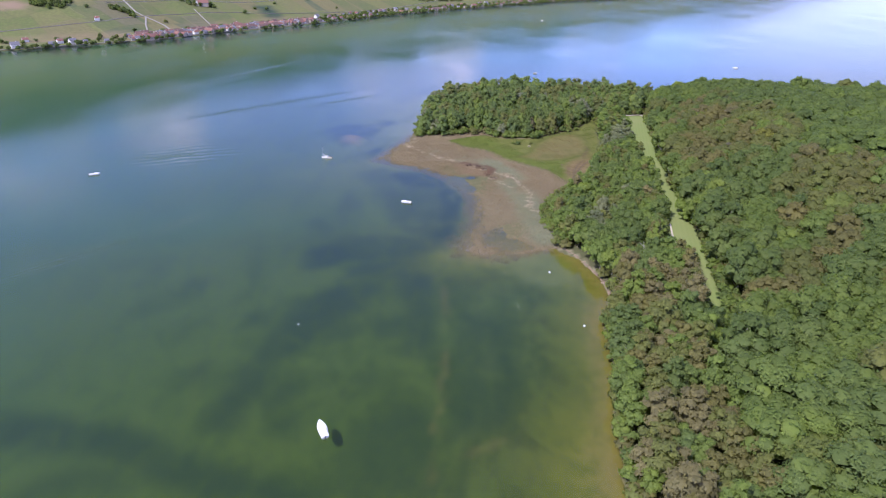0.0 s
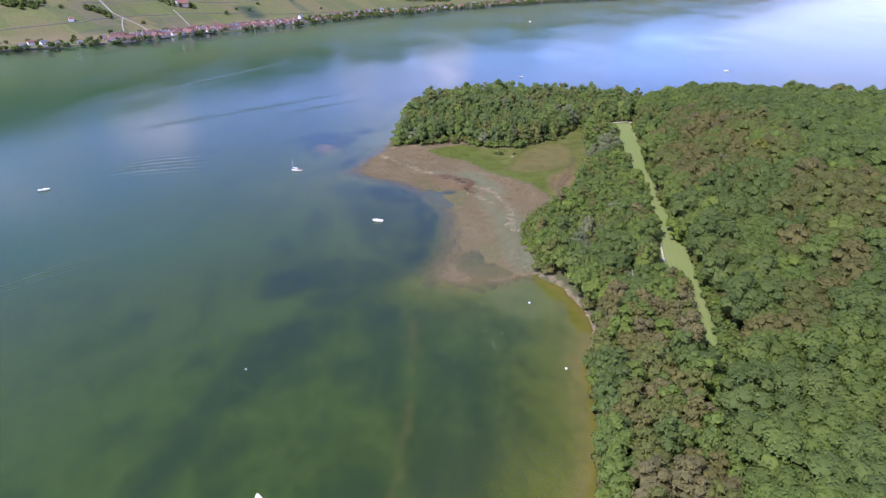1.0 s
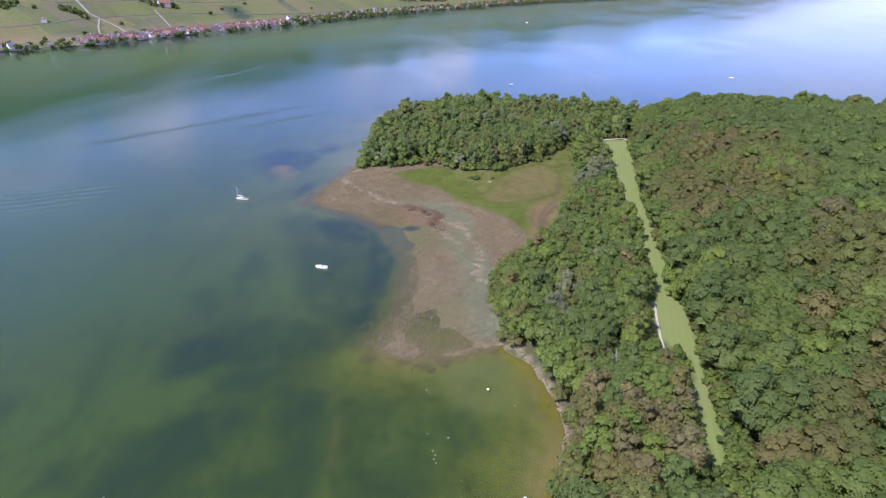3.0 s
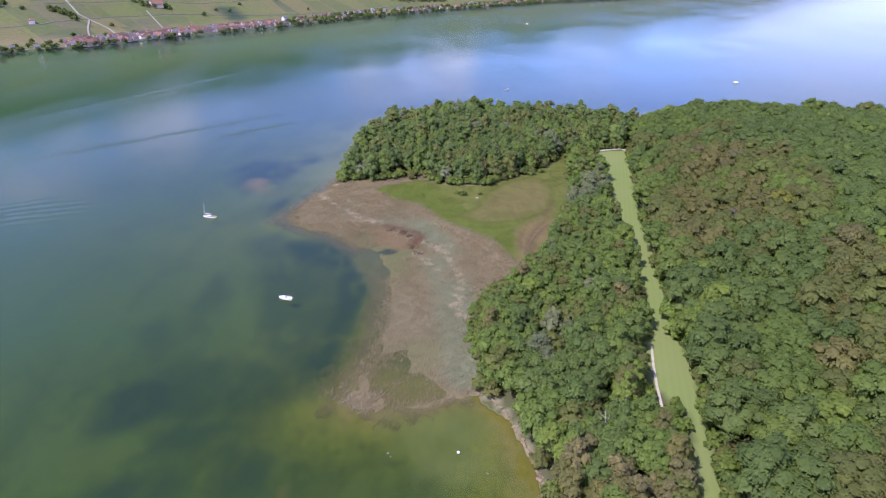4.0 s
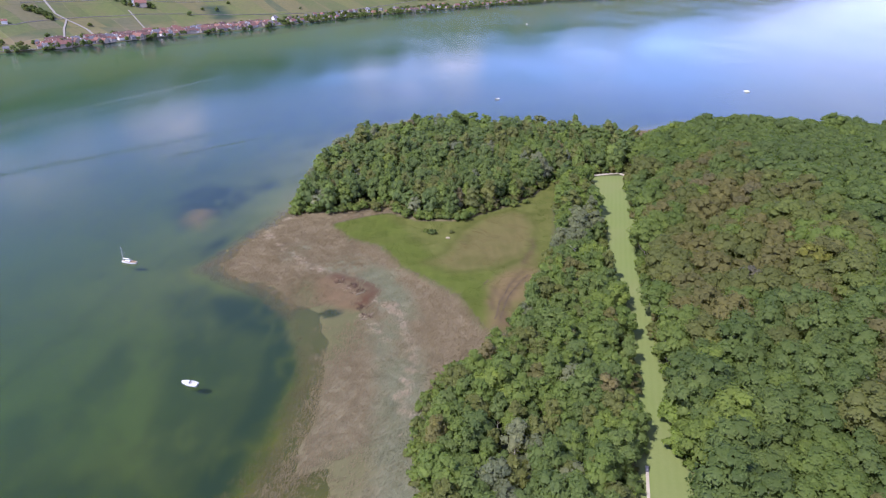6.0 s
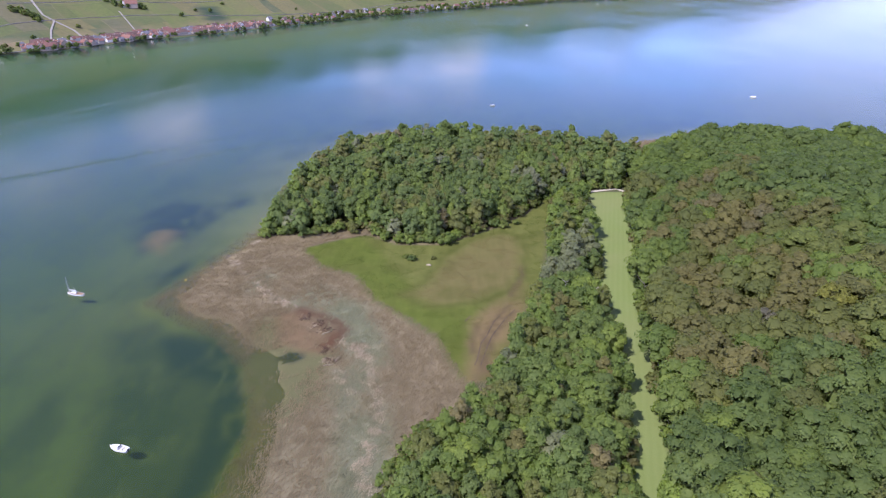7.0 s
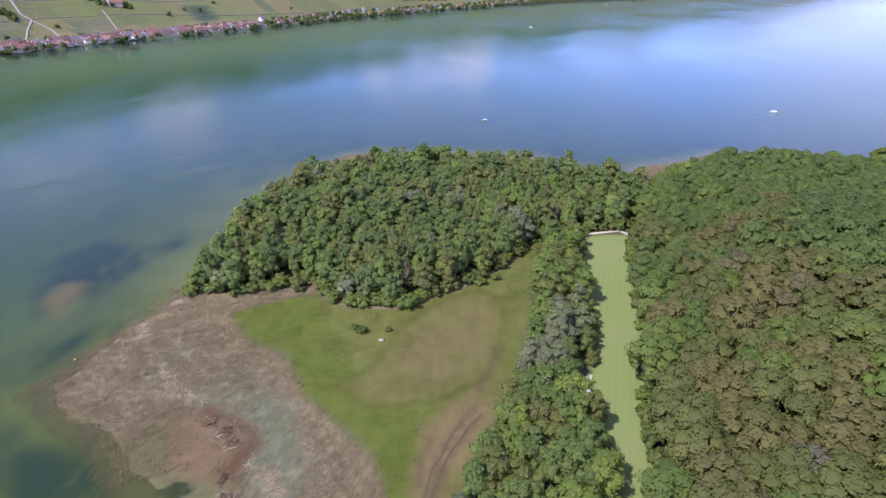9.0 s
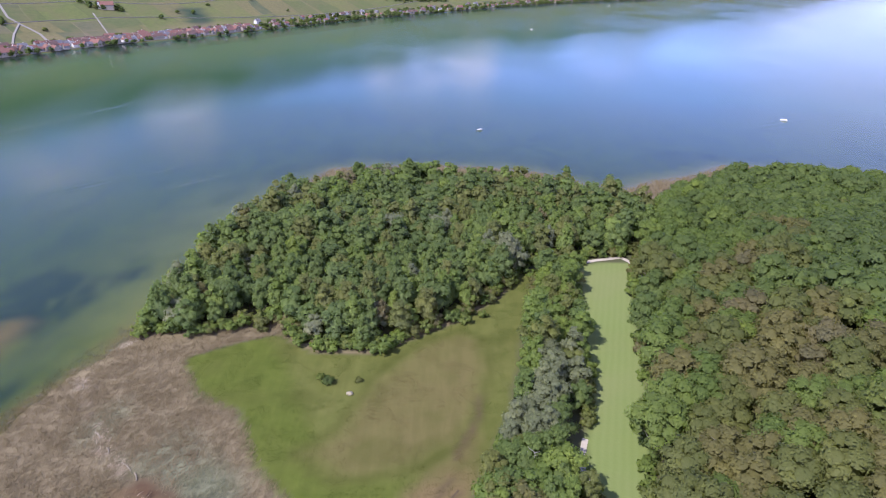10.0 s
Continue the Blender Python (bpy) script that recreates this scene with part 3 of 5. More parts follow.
RUTS = [[(80, 323), (77, 318), (71, 306), (68, 290), (67, 282)], [(81, 318), (78, 314), (73, 304), (70, 291), (69, 283)], [(66, 296), (68, 310)], [(88, 352), (86, 341), (81, 330)]]
floats(gm, "rut", 0.7 * np.max([soft(-along(r, X, Y), -1.6, -0.3) for r in RUTS], 0))
floats(gm, "mown", soft(signed(STRIP, X, Y) + wob * 0.4, -0.8, 0.8))
TRACK = [(125, 430), (136, 435), (147, 438), (150, 434), (152, 424), (151, 412)]
SIDE = [(96, 224), (93, 213), (91, 204), (88.5, 190), (87, 180)]
SIDE_N = [(113, 336), (111, 330), (110, 322)]
SHORE = [(42, 204), (46, 202), (50, 194), (53, 182), (55, 170), (54, 164), (50, 152)]
BEACH = [(-21, 374), (-17, 379), (-14, 381)]
sandy = np.max([0.45 * soft(-along(SHORE, X + wob * 0.4, Y), -1.3, -0.1), 0.6 * soft(-along(BEACH, X, Y), -1.6, -0.4)], 0)
floats(gm, "sand", sandy)
MUD = [(9, 320), (16, 317), (22, 313), (25, 308), (22, 300)]
floats(gm, "mud", 0.8 * soft(-along(MUD, X - 0.6 + wob * 0.7, Y + wob * 0.7), -5.0, 0.0))
floats(gm, "murk", 0.7 * soft(dI + wob * 1.5, -5, -0.3) * soft(Y, 206, 224) * soft(-Y, -352, -338) * soft(-X, -40, -30))
floats(gm, "rust", soft(signed(RUST, X, Y) + wob * 0.8, -1.5, 2))
floats(gm, "vine", soft(dF, 4, 12))
floats(gm, "fallow", soft(signed([(-360, 1256), (-337, 1290), (-298, 1238), (-313, 1194)], X, Y), -7, 7))
floats(gm, "bare", 0.8 * soft(signed([(-670, 955), (-640, 985), (-618, 972), (-640, 946)], X, Y), -6, 6) + 0.3 * soft(-np.abs(dF - 62), -24, -10) * soft(signed([(-560, 760), (-380, 900), (-180, 1260), (-300, 1330), (-640, 1000)], X, Y), -20, 20) * soft(lumps(X, Y, 40, 58), 0.3, 0.6))
floats(gm, "upper", soft(dF + (lumps(X, Y, 90, 31) - 0.5) * 90, 410, 440))
big = (lumps(X, Y, 22, 41) - 0.5) * 26
# outline and density
WEEDS = [([(-62, 136), (-58, 151), (-55, 168), (-43, 180), (-35, 178), (-35, 163), (-44, 150), (-50, 135)], 0.8), ([(-63, 197), (-61, 210), (-54, 219), (-43, 214), (-38, 203), (-47, 195), (-57, 191)], 0.95),
         ([(-43, 228), (-24, 224), (-7, 205), (-20, 199), (-41, 197), (-49, 213)], 0.6), ([(-43, 184), (-42, 195), (-25, 198), (-19, 194), (-33, 187)], 0.7),
         ([(-38, 311), (-18, 306), (-8, 302), (5, 282), (10, 263), (7, 241), (1, 224), (-3, 203), (-8, 208), (-9, 236), (-7, 251), (-6, 269), (-9, 281), (-26, 290)], 0.95),
         ([(-52, 312), (-36, 314), (-19, 303), (-6, 290), (5, 270), (8, 246), (2, 222), (-12, 216), (-24, 236), (-32, 262), (-42, 288)], 0.6),
         ([(-24, 270), (-25, 242), (-18, 242), (-17, 263)], 0.45), ([(-52, 215), (-54, 242), (-56, 283), (-49, 291), (-46, 258), (-39, 207)], 0.5),
         ([(-28, 106), (-20, 113), (-9, 109), (-8, 95), (-12, 70), (-27, 70), (-32, 86)], 0.5), ([(-21, 187), (-15, 162), (-17, 135), (-8, 130), (-6, 162), (-7, 183)], 0.8),
         ([(-46, 334), (-48, 348), (-45, 359), (-40, 355), (-42, 341)], 0.85), ([(-78, 384), (-82, 398), (-79, 411), (-68, 424), (-58, 424), (-45, 406), (-49, 385), (-57, 370), (-66, 366)], 0.95),
         ([(-87, 399), (-87, 419), (-75, 433), (-52, 424), (-40, 429), (-37, 421), (-50, 408), (-71, 407)], 0.85), ([(-2, 148), (-1, 113), (-3, 97), (11, 102), (18, 128), (15, 153), (3, 162)], 0.5)]
# belts and single clumps of weed: line, half breadth, density
BELTS = [([(-125, 106), (-102, 102), (-80, 94), (-60, 85), (-41, 79), (-20, 66)], 6.5, 0.95), ([(-62, 108), (-61, 124), (-58, 137), (-54, 152), (-48, 167), (-32, 176)], 6, 0.8),
         ([(-100, 80), (-95, 87), (-82, 84)], 5, 0.6), ([(-61, 248), (-48, 216)], 7, 0.6)]
CLUMPS = [(-50, 118, 5), (-27, 123, 4.5), (-45, 106, 4), (-32, 115, 3.5), (-21, 151, 4), (-78, 127, 5), (-40, 149, 5), (-97, 183, 6), (-68, 158, 4)]
floats(gm, "weed", np.max([d * soft(signed(w, X, Y) + big * 0.3, -5, 5) for w, d in WEEDS] + [0.8 * d * soft(b - along(l, X + big * 0.3, Y + big * 0.25), -4, 5) for l, b, d in BELTS]
                          + [0.5 * soft(r - np.hypot(X - cx, (Y - cy) * 0.8) + big * 0.35, -4, 4) for cx, cy, r in CLUMPS], 0))
LIGHTS = [[(-3, 174), (-5, 132), (-5, 110), (-7, 89), (-12, 70)], [(-6, 88), (4, 92), (14, 97)]]
shoal = np.max([0.32 * soft(-along(b, X + wob * 1.6, Y), -2.0, -0.2) * soft(lumps(X, Y, 6, 60), 0.3, 0.6) for b in LIGHTS]
               + [1.0 * soft(3 + signed([(-63, 371), (-69, 378), (-69, 388), (-64, 393), (-58, 390), (-56, 379), (-57, 368)], X, Y) + big * 0.25, -3, 6)], 0)
floats(gm, "shoal", shoal)
floats(gm, "deep", soft(-dI, 300, 640))
PALE_MUD = [(16, 197), (38, 199), (45, 191), (45, 174), (32, 172), (20, 184)]
floats(gm, "marl", 0.5 * soft(signed(PALE_MUD, X, Y) + wob * 2, -5, 6) * (0.4 + 0.6 * soft(lumps(X, Y, 11, 59), 0.25, 0.6)) + 0.55 * soft(dI + big * 0.5, -80, -4) * (0.5 * soft(Y, 205, 235) + 0.5 * soft(Y, 345, 385)) * soft(-Y, -560, -500) * soft(-X, -30, 20) * (0.4 + 0.6 * soft(lumps(X, Y, 18, 57), 0.2, 0.6)))
floats(gm, "pool", soft(-np.hypot((X - 12.5) / 1.5, Y - 294) + wob * 0.4, -3.0, -1.4))
ground = tagged(new("ground", gm), "island, lake bed and far vineyard slope in one sheet", "ground", kind="structure")

wv = np.array([(-4600, -4600, 0), (4600, -4600, 0), (4600, 4700, 0), (-4600, 4700, 0)])
water = tagged(new("water", raw_mesh("water", wv, np.array([[0, 1, 2, 3]]), water_material())), "calm green lake water with faint ripples", "water", kind="structure")


# ---- trees ----
def ico(radius=1.0, level=1):
    bm = bmesh.new()
    bmesh.ops.create_icosphere(bm, subdivisions=level, radius=radius)
    v = np.array([x.co[:] for x in bm.verts])
    f = np.array([[x.index for x in p.verts] for p in bm.faces])
    bm.free()
    return v, f


ICO_V, ICO_F = ico()


def crown_arrays(rng, width, tall, base, lobes, leaves, leaf, spire=0.0, closed=False):
    """A crown of leafy boughs set round a core, its outline broken by loose leaf sprays. Triangles, their normals and a tone for each bough."""
    verts, faces, normals, tones, count = [], [], [], [], 0
    r0, half = width / 2, (tall - base) / 2
    mid = base + half
    sets = [((0, 0, mid - half * 0.1), (r0 * 0.74, r0 * 0.74, half * 0.86), (0, 0, 0.6))]
    turn = rng.random() * 6.28
    for k in range(lobes):
        up = float(np.clip(1.02 - (k + 0.5) / lobes * (1.2 if closed else 1.55) + rng.normal() * 0.08, -0.75, 1.0))
        flat = math.sqrt(max(0.0, 1 - up * up))
        a = turn + 2.39996 * k + rng.normal() * 0.25
        way = np.array((math.cos(a) * flat, math.sin(a) * flat, up))
        slim = 1 - 0.55 * spire * max(0.0, (up + 0.35) / 1.35)
        reach = 0.62 + 0.2 * rng.random() + (0.14 if rng.random() < 0.2 else 0.0)
        size = r0 * (0.27 + 0.2 * rng.random()) * (1 - 0.3 * spire * max(0.0, up))
        sets.append(((way[0] * r0 * reach * slim, way[1] * r0 * reach * slim, mid + half * 0.86 * up * (0.88 + 0.16 * rng.random())), (size, size, size * (0.78 + 0.5 * spire)), way))
    area = np.array([s[1][0] * s[1][2] for s in sets])
    area[0] *= 0.35
    share = np.maximum(8, (leaves * area / area.sum()).astype(int))
    heart = np.array((0, 0, mid - half * 0.45))
    for (c, s, way), n in zip(sets, share):
        c, s, way = np.array(c), np.array(s), np.array(way)
        core = ICO_V * s * 0.84 * (0.85 + 0.3 * rng.random((len(ICO_V), 1))) + c
        verts.append(core)
        faces.append(ICO_F + count)
        far = core - heart
        normals.append(ICO_V * 0.35 + far / np.linalg.norm(far, axis=1)[:, None] * 0.5 + (0, 0, 0.34))
        count += len(core)
        d = rng.normal(size=(n, 3)) + way * 0.9
        if closed:
            d[:, 2] = np.abs(d[:, 2]) - 0.35
        d /= np.linalg.norm(d, axis=1)[:, None]
        p = c + d * s * (0.86 + 0.36 * rng.random((n, 1)) ** 1.8)
        out = p - heart
        out /= np.linalg.norm(out, axis=1)[:, None]
        nor = d * 0.6 + out * 0.4 + (0, 0, 0.2) + rng.normal(size=(n, 3)) * 0.45
        nor /= np.linalg.norm(nor, axis=1)[:, None]
        u = np.cross(nor, rng.normal(size=(n, 3)))
        u /= np.linalg.norm(u, axis=1)[:, None]
        v = np.cross(nor, u)
        size = leaf * (0.5 + 0.9 * rng.random((n, 1)))
        tri = []
        for su, sv in ((-0.6, -0.35), (0.6, -0.4), (0.05, 0.75)):
            j = 0.6 + 0.8 * rng.random((n, 2))
            tri.append(p + u * size * su * j[:, :1] + v * size * sv * j[:, 1:] + nor * size * 0.3 * (rng.random((n, 1)) - 0.5))
        verts.append(np.stack(tri, 1).reshape(-1, 3))
        normals.append(np.repeat(d * 0.34 + out * 0.5 + (0, 0, 0.34) + rng.normal(size=(n, 3)) * 0.16, 3, 0))
        faces.append(count + np.arange(n * 3).reshape(-1, 3))
        tones.append(np.full(len(core) + 3 * n, rng.random()))
        count += 3 * n
    normals = np.concatenate(normals)
    return np.concatenate(verts), np.concatenate(faces), normals / np.linalg.norm(normals, axis=1)[:, None], np.concatenate(tones)


def rounded(me, normals):
    """Gives a crown the soft shading of a leaf mass."""
    a = me.attributes.new("custom_normal", "FLOAT_VECTOR", "POINT")
    a.data.foreach_set("vector", np.asarray(normals, np.float32).ravel())
    me.update()


def tube(points, radii, sides=6):
    """A tapered limb along points."""
    verts, faces = [], []
    for k, (p, r) in enumerate(zip(points, radii)):
        q = Vector(points[min(k + 1, len(points) - 1)]) - Vector(points[max(k - 1, 0)])
        turn = q.to_track_quat("Z", "Y")
        for s in range(sides):
            a = 2 * math.pi * s / sides
            verts.append(Vector(p) + turn @ Vector((math.cos(a) * r, math.sin(a) * r, 0)))
    for k in range(len(points) - 1):
        for s in range(sides):
            a, b = k * sides + s, k * sides + (s + 1) % sides
            faces.append((a, b, b + sides))
            faces.append((a, b + sides, a + sides))
    return np.array([v[:] for v in verts]), np.array(faces)


def trunk_arrays(rng, tall, base, thick, width):
    """A tapered trunk with a flared foot and four or five limbs."""
    lean = rng.normal(size=2) * 0.02 * tall
    spine = [(0, 0, -0.6), (0, 0, 0.5), (lean[0] * 0.3, lean[1] * 0.3, base * 0.7), (lean[0], lean[1], tall * 0.82)]
    parts = [tube(spine, [thick * 1.7, thick * 1.15, thick * 0.9, thick * 0.2])]
    for k in range(5):
        a, h = rng.random() * 6.28, base * (0.75 + 0.3 * rng.random()) + k * (tall - base) * 0.07
        reach = width * (0.26 + 0.1 * rng.random())
        tip = (math.cos(a) * reach, math.sin(a) * reach, h + (tall - base) * (0.25 + 0.15 * rng.random()))
        parts.append(tube([(lean[0] * 0.4, lean[1] * 0.4, h), tuple(0.5 * c for c in tip[:2]) + (h + (tip[2] - h) * 0.35,), tip], [thick * 0.5, thick * 0.34, thick * 0.1], 5))
    verts, faces, n = [], [], 0
    for v, f in parts:
        verts.append(v)
        faces.append(f + n)
        n += len(v)
    return np.concatenate(verts), np.concatenate(faces)


def scatter(poly, gap, seed, jitter=0.42, keep=None):
    """Places on a jittered hexagonal grid inside a polygon."""
    rng = np.random.default_rng(seed)
    xs, ys = [p[0] for p in poly], [p[1] for p in poly]
    out = []
    for j, y in enumerate(np.arange(min(ys), max(ys), gap * 0.866)):
        for x in np.arange(min(xs) + (j % 2) * gap / 2, max(xs), gap):
            out.append((x, y))
    p = np.array(out) + (rng.random((len(out), 2)) - 0.5) * 2 * jitter * gap
    p = p[signed(poly, p[:, 0], p[:, 1]) > 0.3]
    if keep is not None:
        p = p[keep(p[:, 0], p[:, 1])]
    return p


def tree_model(name, seed, width, tall, base, lobes, leaves, leaf, pick, spire=0.0, bark=BARK, lift=1.18, tone=(1, 1, 1)):
    """One tree, an Empty with a trunk and a crown; copies share its meshes."""
    rng = np.random.default_rng(seed)
    root = empty(name)
    v, f = trunk_arrays(rng, tall, base, tall * 0.014, width)
    t = new("trunk", raw_mesh("trunk", v, f, bark, True))
    v, f, nor, shade = crown_arrays(rng, width, tall, base, lobes, leaves, leaf, spire)
    c = new("crown", raw_mesh("crown", v, f, foliage("leaves_" + name, tuple(lift * v * k for v, k in zip(palette(pick), tone))), True))
    rounded(c.data, nor)
    floats(c.data, "bough", shade)
    t.parent = c.parent = root
    return root


def plant(models, places, seed, choose, label, category, group, low=0.8, high=1.2):
    """Sets copies of the models at places; choose(x, y, rng) picks the model."""
    rng = np.random.default_rng(seed)
    ground_z = land_height(places[:, 0], places[:, 1])
    used = set()
    for (x, y), z in zip(places, ground_z):
        k = choose(x, y, rng)
        s = low + (high - low) * rng.random()
        m = pose(x, y, max(z, 0.0), 0, 0, 360 * rng.random()) @ Matrix.Diagonal((s * (0.92 + 0.16 * rng.random()), s, s * (0.9 + 0.2 * rng.random()), 1))
        if k in used:
            ob = copy_thing(models[k], m)
            ob.matrix_basis = m
        else:
            ob = models[k]
            ob.matrix_basis = m
            used.add(k)
        tagged(ob, label[k], category, group)
    for k, mod in enumerate(models):
        if k not in used:
            for o in (*mod.children, mod):
                bpy.data.objects.remove(o)


def joined_trees(name, places, seed, sizes, tint, label, leaves, leaf, closed=False, lift=1.18, low=0.8, high=1.26, lobes=12, tone=(1, 1, 1)):
    """Trees beyond counting, in one object of crowns."""
    rng = np.random.default_rng(seed)
    protos = []
    for k in range(10):
        w, h, b = sizes(rng)
        protos.append(crown_arrays(rng, w, h, b, lobes + k % 5, leaves, leaf, 0.0, closed))
    ground_z = land_height(places[:, 0], places[:, 1])
    V, Fc, T, B, N, n = [], [], [], [], [], 0
    for (x, y), z in zip(places, ground_z):
        v, f, nor, shade = protos[rng.integers(len(protos))]
        a, s = rng.random() * 6.28, low + (high - low) * rng.random()
        c, d = math.cos(a) * s, math.sin(a) * s
        q = np.stack([v[:, 0] * c - v[:, 1] * d + x, v[:, 0] * d + v[:, 1] * c + y, v[:, 2] * s * (0.92 + 0.16 * rng.random()) + max(z, 0)], 1)
        V.append(q)
        N.append(np.stack([nor[:, 0] * math.cos(a) - nor[:, 1] * math.sin(a), nor[:, 0] * math.sin(a) + nor[:, 1] * math.cos(a), nor[:, 2]], 1))
        Fc.append(f + n)
        T.append(np.full(len(v), tint(x, y, rng)))
        B.append(np.clip(shade * 0.7 + 0.3 * rng.random(), 0, 1))
        n += len(v)
    me = raw_mesh(name, np.concatenate(V), np.concatenate(Fc), foliage("leaves_" + name, None, lift, tone), True)
    rounded(me, np.concatenate(N))
    floats(me, "tint", np.concatenate(T))
    floats(me, "bough", np.concatenate(B))
    return tagged(new(name, me), label, "trees", kind="stuff")


PICKS = [0.05, 0.2, 0.35, 0.47, 0.62, 0.8, 0.9, 1.0]
COLOUR = ["deep green", "green", "mid green", "fresh green", "olive green", "brownish green", "brown-tinged", "silver-grey green"]


def pick_from(weights):
    w = np.array(weights, float)
    return np.cumsum(w / w.sum())


def nearest(places, line, count):
    """Which places lie nearest to a line of the plan."""
    mask = np.zeros(len(places), bool)
    mask[np.argsort(along(line, places[:, 0], places[:, 1]))[:count]] = True
    return mask


def overhung(p, back=13.0):
    """Places whose trees would hide the narrow foot of the lawn."""
    out = np.zeros(len(p), bool)
    for k in np.arange(0.0, back, 2.0):
        out |= signed(STRIP, p[:, 0] + 0.5 * k, p[:, 1] + 0.87 * k) > -1.6
    return out & (p[:, 1] < 205)


SNAGS = [(60.5, 165.5, 10.5), (51.5, 142.0, 9.0), (110.5, 192.0, 17.0), (64.5, 193.0, 10.5), (70.0, 181.5, 11.0), (64.5, 175.5, 10.0), (75.5, 186.5, 11.0), (137.0, 322.0, 15.0), (98.0, 322.0, 11.0), (47.0, 120.0, 9.0)]

# the wooded belt between shore and lawn: each colour as a broad and as a slender tree
belt_models = []
for k, p in enumerate(PICKS):
    belt_models.append(tree_model("ash_tree", 100 + k, 8.0, 10.6, 0.7, 15, 900, 0.46, p, 0.1, BARK, 1.3))
    belt_models.append(tree_model("birch_tree", 120 + k, 5.6, 11.6, 3.6 if p > 0.7 else 1.0, 12, 560, 0.42, p, 0.6, PALE_BARK, 1.3))
belt_green, belt_brown = pick_from([3.5, 5, 4.5, 1.4, 2.0, 0.5, 0.3, 0.15]), pick_from([0.3, 0.8, 1.4, 0.4, 2.4, 4, 4, 0.2])
BROWN_BELT = [[(57, 179), (90, 176), (84, 160), (76, 140), (52, 138)], [(48, 134), (73, 130), (70, 112), (46, 106)], [(42, 103), (62, 106), (70, 84), (66, 64), (38, 60)], [(77, 205), (86, 210), (84, 190), (74, 186)]]
WILLOWS = [(109, 354), (98, 334), (109, 364), (103, 340), (105, 348), (60, 213), (66, 222)]


def belt_pick(x, y, rng):
    brown = max(float(signed(b, x, y)) for b in BROWN_BELT) + (lumps(x, y, 12, 61, 2) - 0.5) * 16 > 0
    k = int(np.searchsorted(belt_brown if brown else belt_green, rng.random()))
    if min(math.hypot(x - a, y - b) for a, b in WILLOWS) < 5:
        k = 7
    return 2 * k + int(rng.random() < (0.7 if brown else 0.4))


belt = scatter(BELT, 4.8, 5)
belt = belt[(signed(STRIP, belt[:, 0], belt[:, 1]) < -2.0) | (belt[:, 1] > 215)]
belt = belt[np.minimum(along(SIDE, belt[:, 0] + 2.0, belt[:, 1] - 2.5), along(SIDE_N, belt[:, 0] + 2.0, belt[:, 1] - 2.5)) > 3.4]
belt = belt[(along(SHORE, belt[:, 0], belt[:, 1]) > 2.0) & ~overhung(belt)]
single = nearest(belt, [(95, 300), (80, 260), (66, 230), (62, 200)], 290)
plant(belt_models, belt[single], 6, belt_pick, [w + c + " tree in the wooded shore belt" for c in COLOUR for w in ("broad ", "slender ")], "tree", "trees of the shore belt", 0.72, 1.2)
joined_trees("shore_thicket", belt[~single], 16, lambda rng: (4.8 + 2.4 * rng.random(), 8.0 + 4.5 * rng.random(), 0.8), lambda x, y, rng: PICKS[belt_pick(x, y, rng) // 2],
             "thicket of brownish and green trees along the shore", 760, 0.46, False, 1.3)

# the wood on the point
wood_models = []
for k, p in enumerate(PICKS):
    wood_models.append(tree_model("alder_tree", 200 + k, 6.6, 14.2, 0.2, 15, 760, 0.48, p, 0.75, BARK, 1.38, (0.99, 0.98, 1.10)))
    wood_models.append(tree_model("willow_tree", 220 + k, 8.8, 12.2, 0.2, 16, 780, 0.52, p, 0.1, BARK, 1.38, (0.99, 0.98, 1.10)))
wood_mix = pick_from([3.5, 5, 3.4, 0.3, 2.4, 0.3, 0.1, 0.3])
SILVER = [(55, 442), (75, 451), (98, 433), (35, 378), (101, 428), (77, 446)]


def wood_pick(x, y, rng):
    k = int(np.searchsorted(wood_mix, rng.random()))
    if min(math.hypot(x - a, y - b) for a, b in SILVER) < 4:
        k = 7
    return 2 * k + int(rng.random() < 0.42)


wood = scatter(WOOD, 5.4, 7)
single = nearest(wood, [(-10, 385), (20, 390), (50, 378), (95, 410), (110, 434)], 290)
plant(wood_models, wood[single], 8, wood_pick, [w + c + " tree of the wood on the point" for c in COLOUR for w in ("upright ", "rounded ")], "tree", "trees of the point wood", 0.68, 1.2)
joined_trees("point_thicket", wood[~single], 18, lambda rng: (6.0 + 1.8 * rng.random(), 11 + 5 * rng.random(), 2.0), lambda x, y, rng: PICKS[wood_pick(x, y, rng) // 2],
             "further trees of the wood on the point", 360, 0.66, False, 1.32, tone=(0.97, 0.96, 1.10))
tall = [tree_model("poplar_tree", 240 + k, 7.5, 19.0, 2.0, 14, 900, 0.7, 0.2, 0.4) for k in range(4)]
for ob, (x, y, s) in zip(tall, [(33.5, 503, 0.95), (59.5, 500, 1.08), (14, 478, 0.85), (-4, 440, 0.78)]):
    ob.matrix_basis = pose(x, y, float(land_height(x, y)), 0, 0, 40 * s) @ Matrix.Diagonal((s, s, s, 1))
    tagged(ob, "tall green poplar standing above the wood", "tree", "tall poplars")

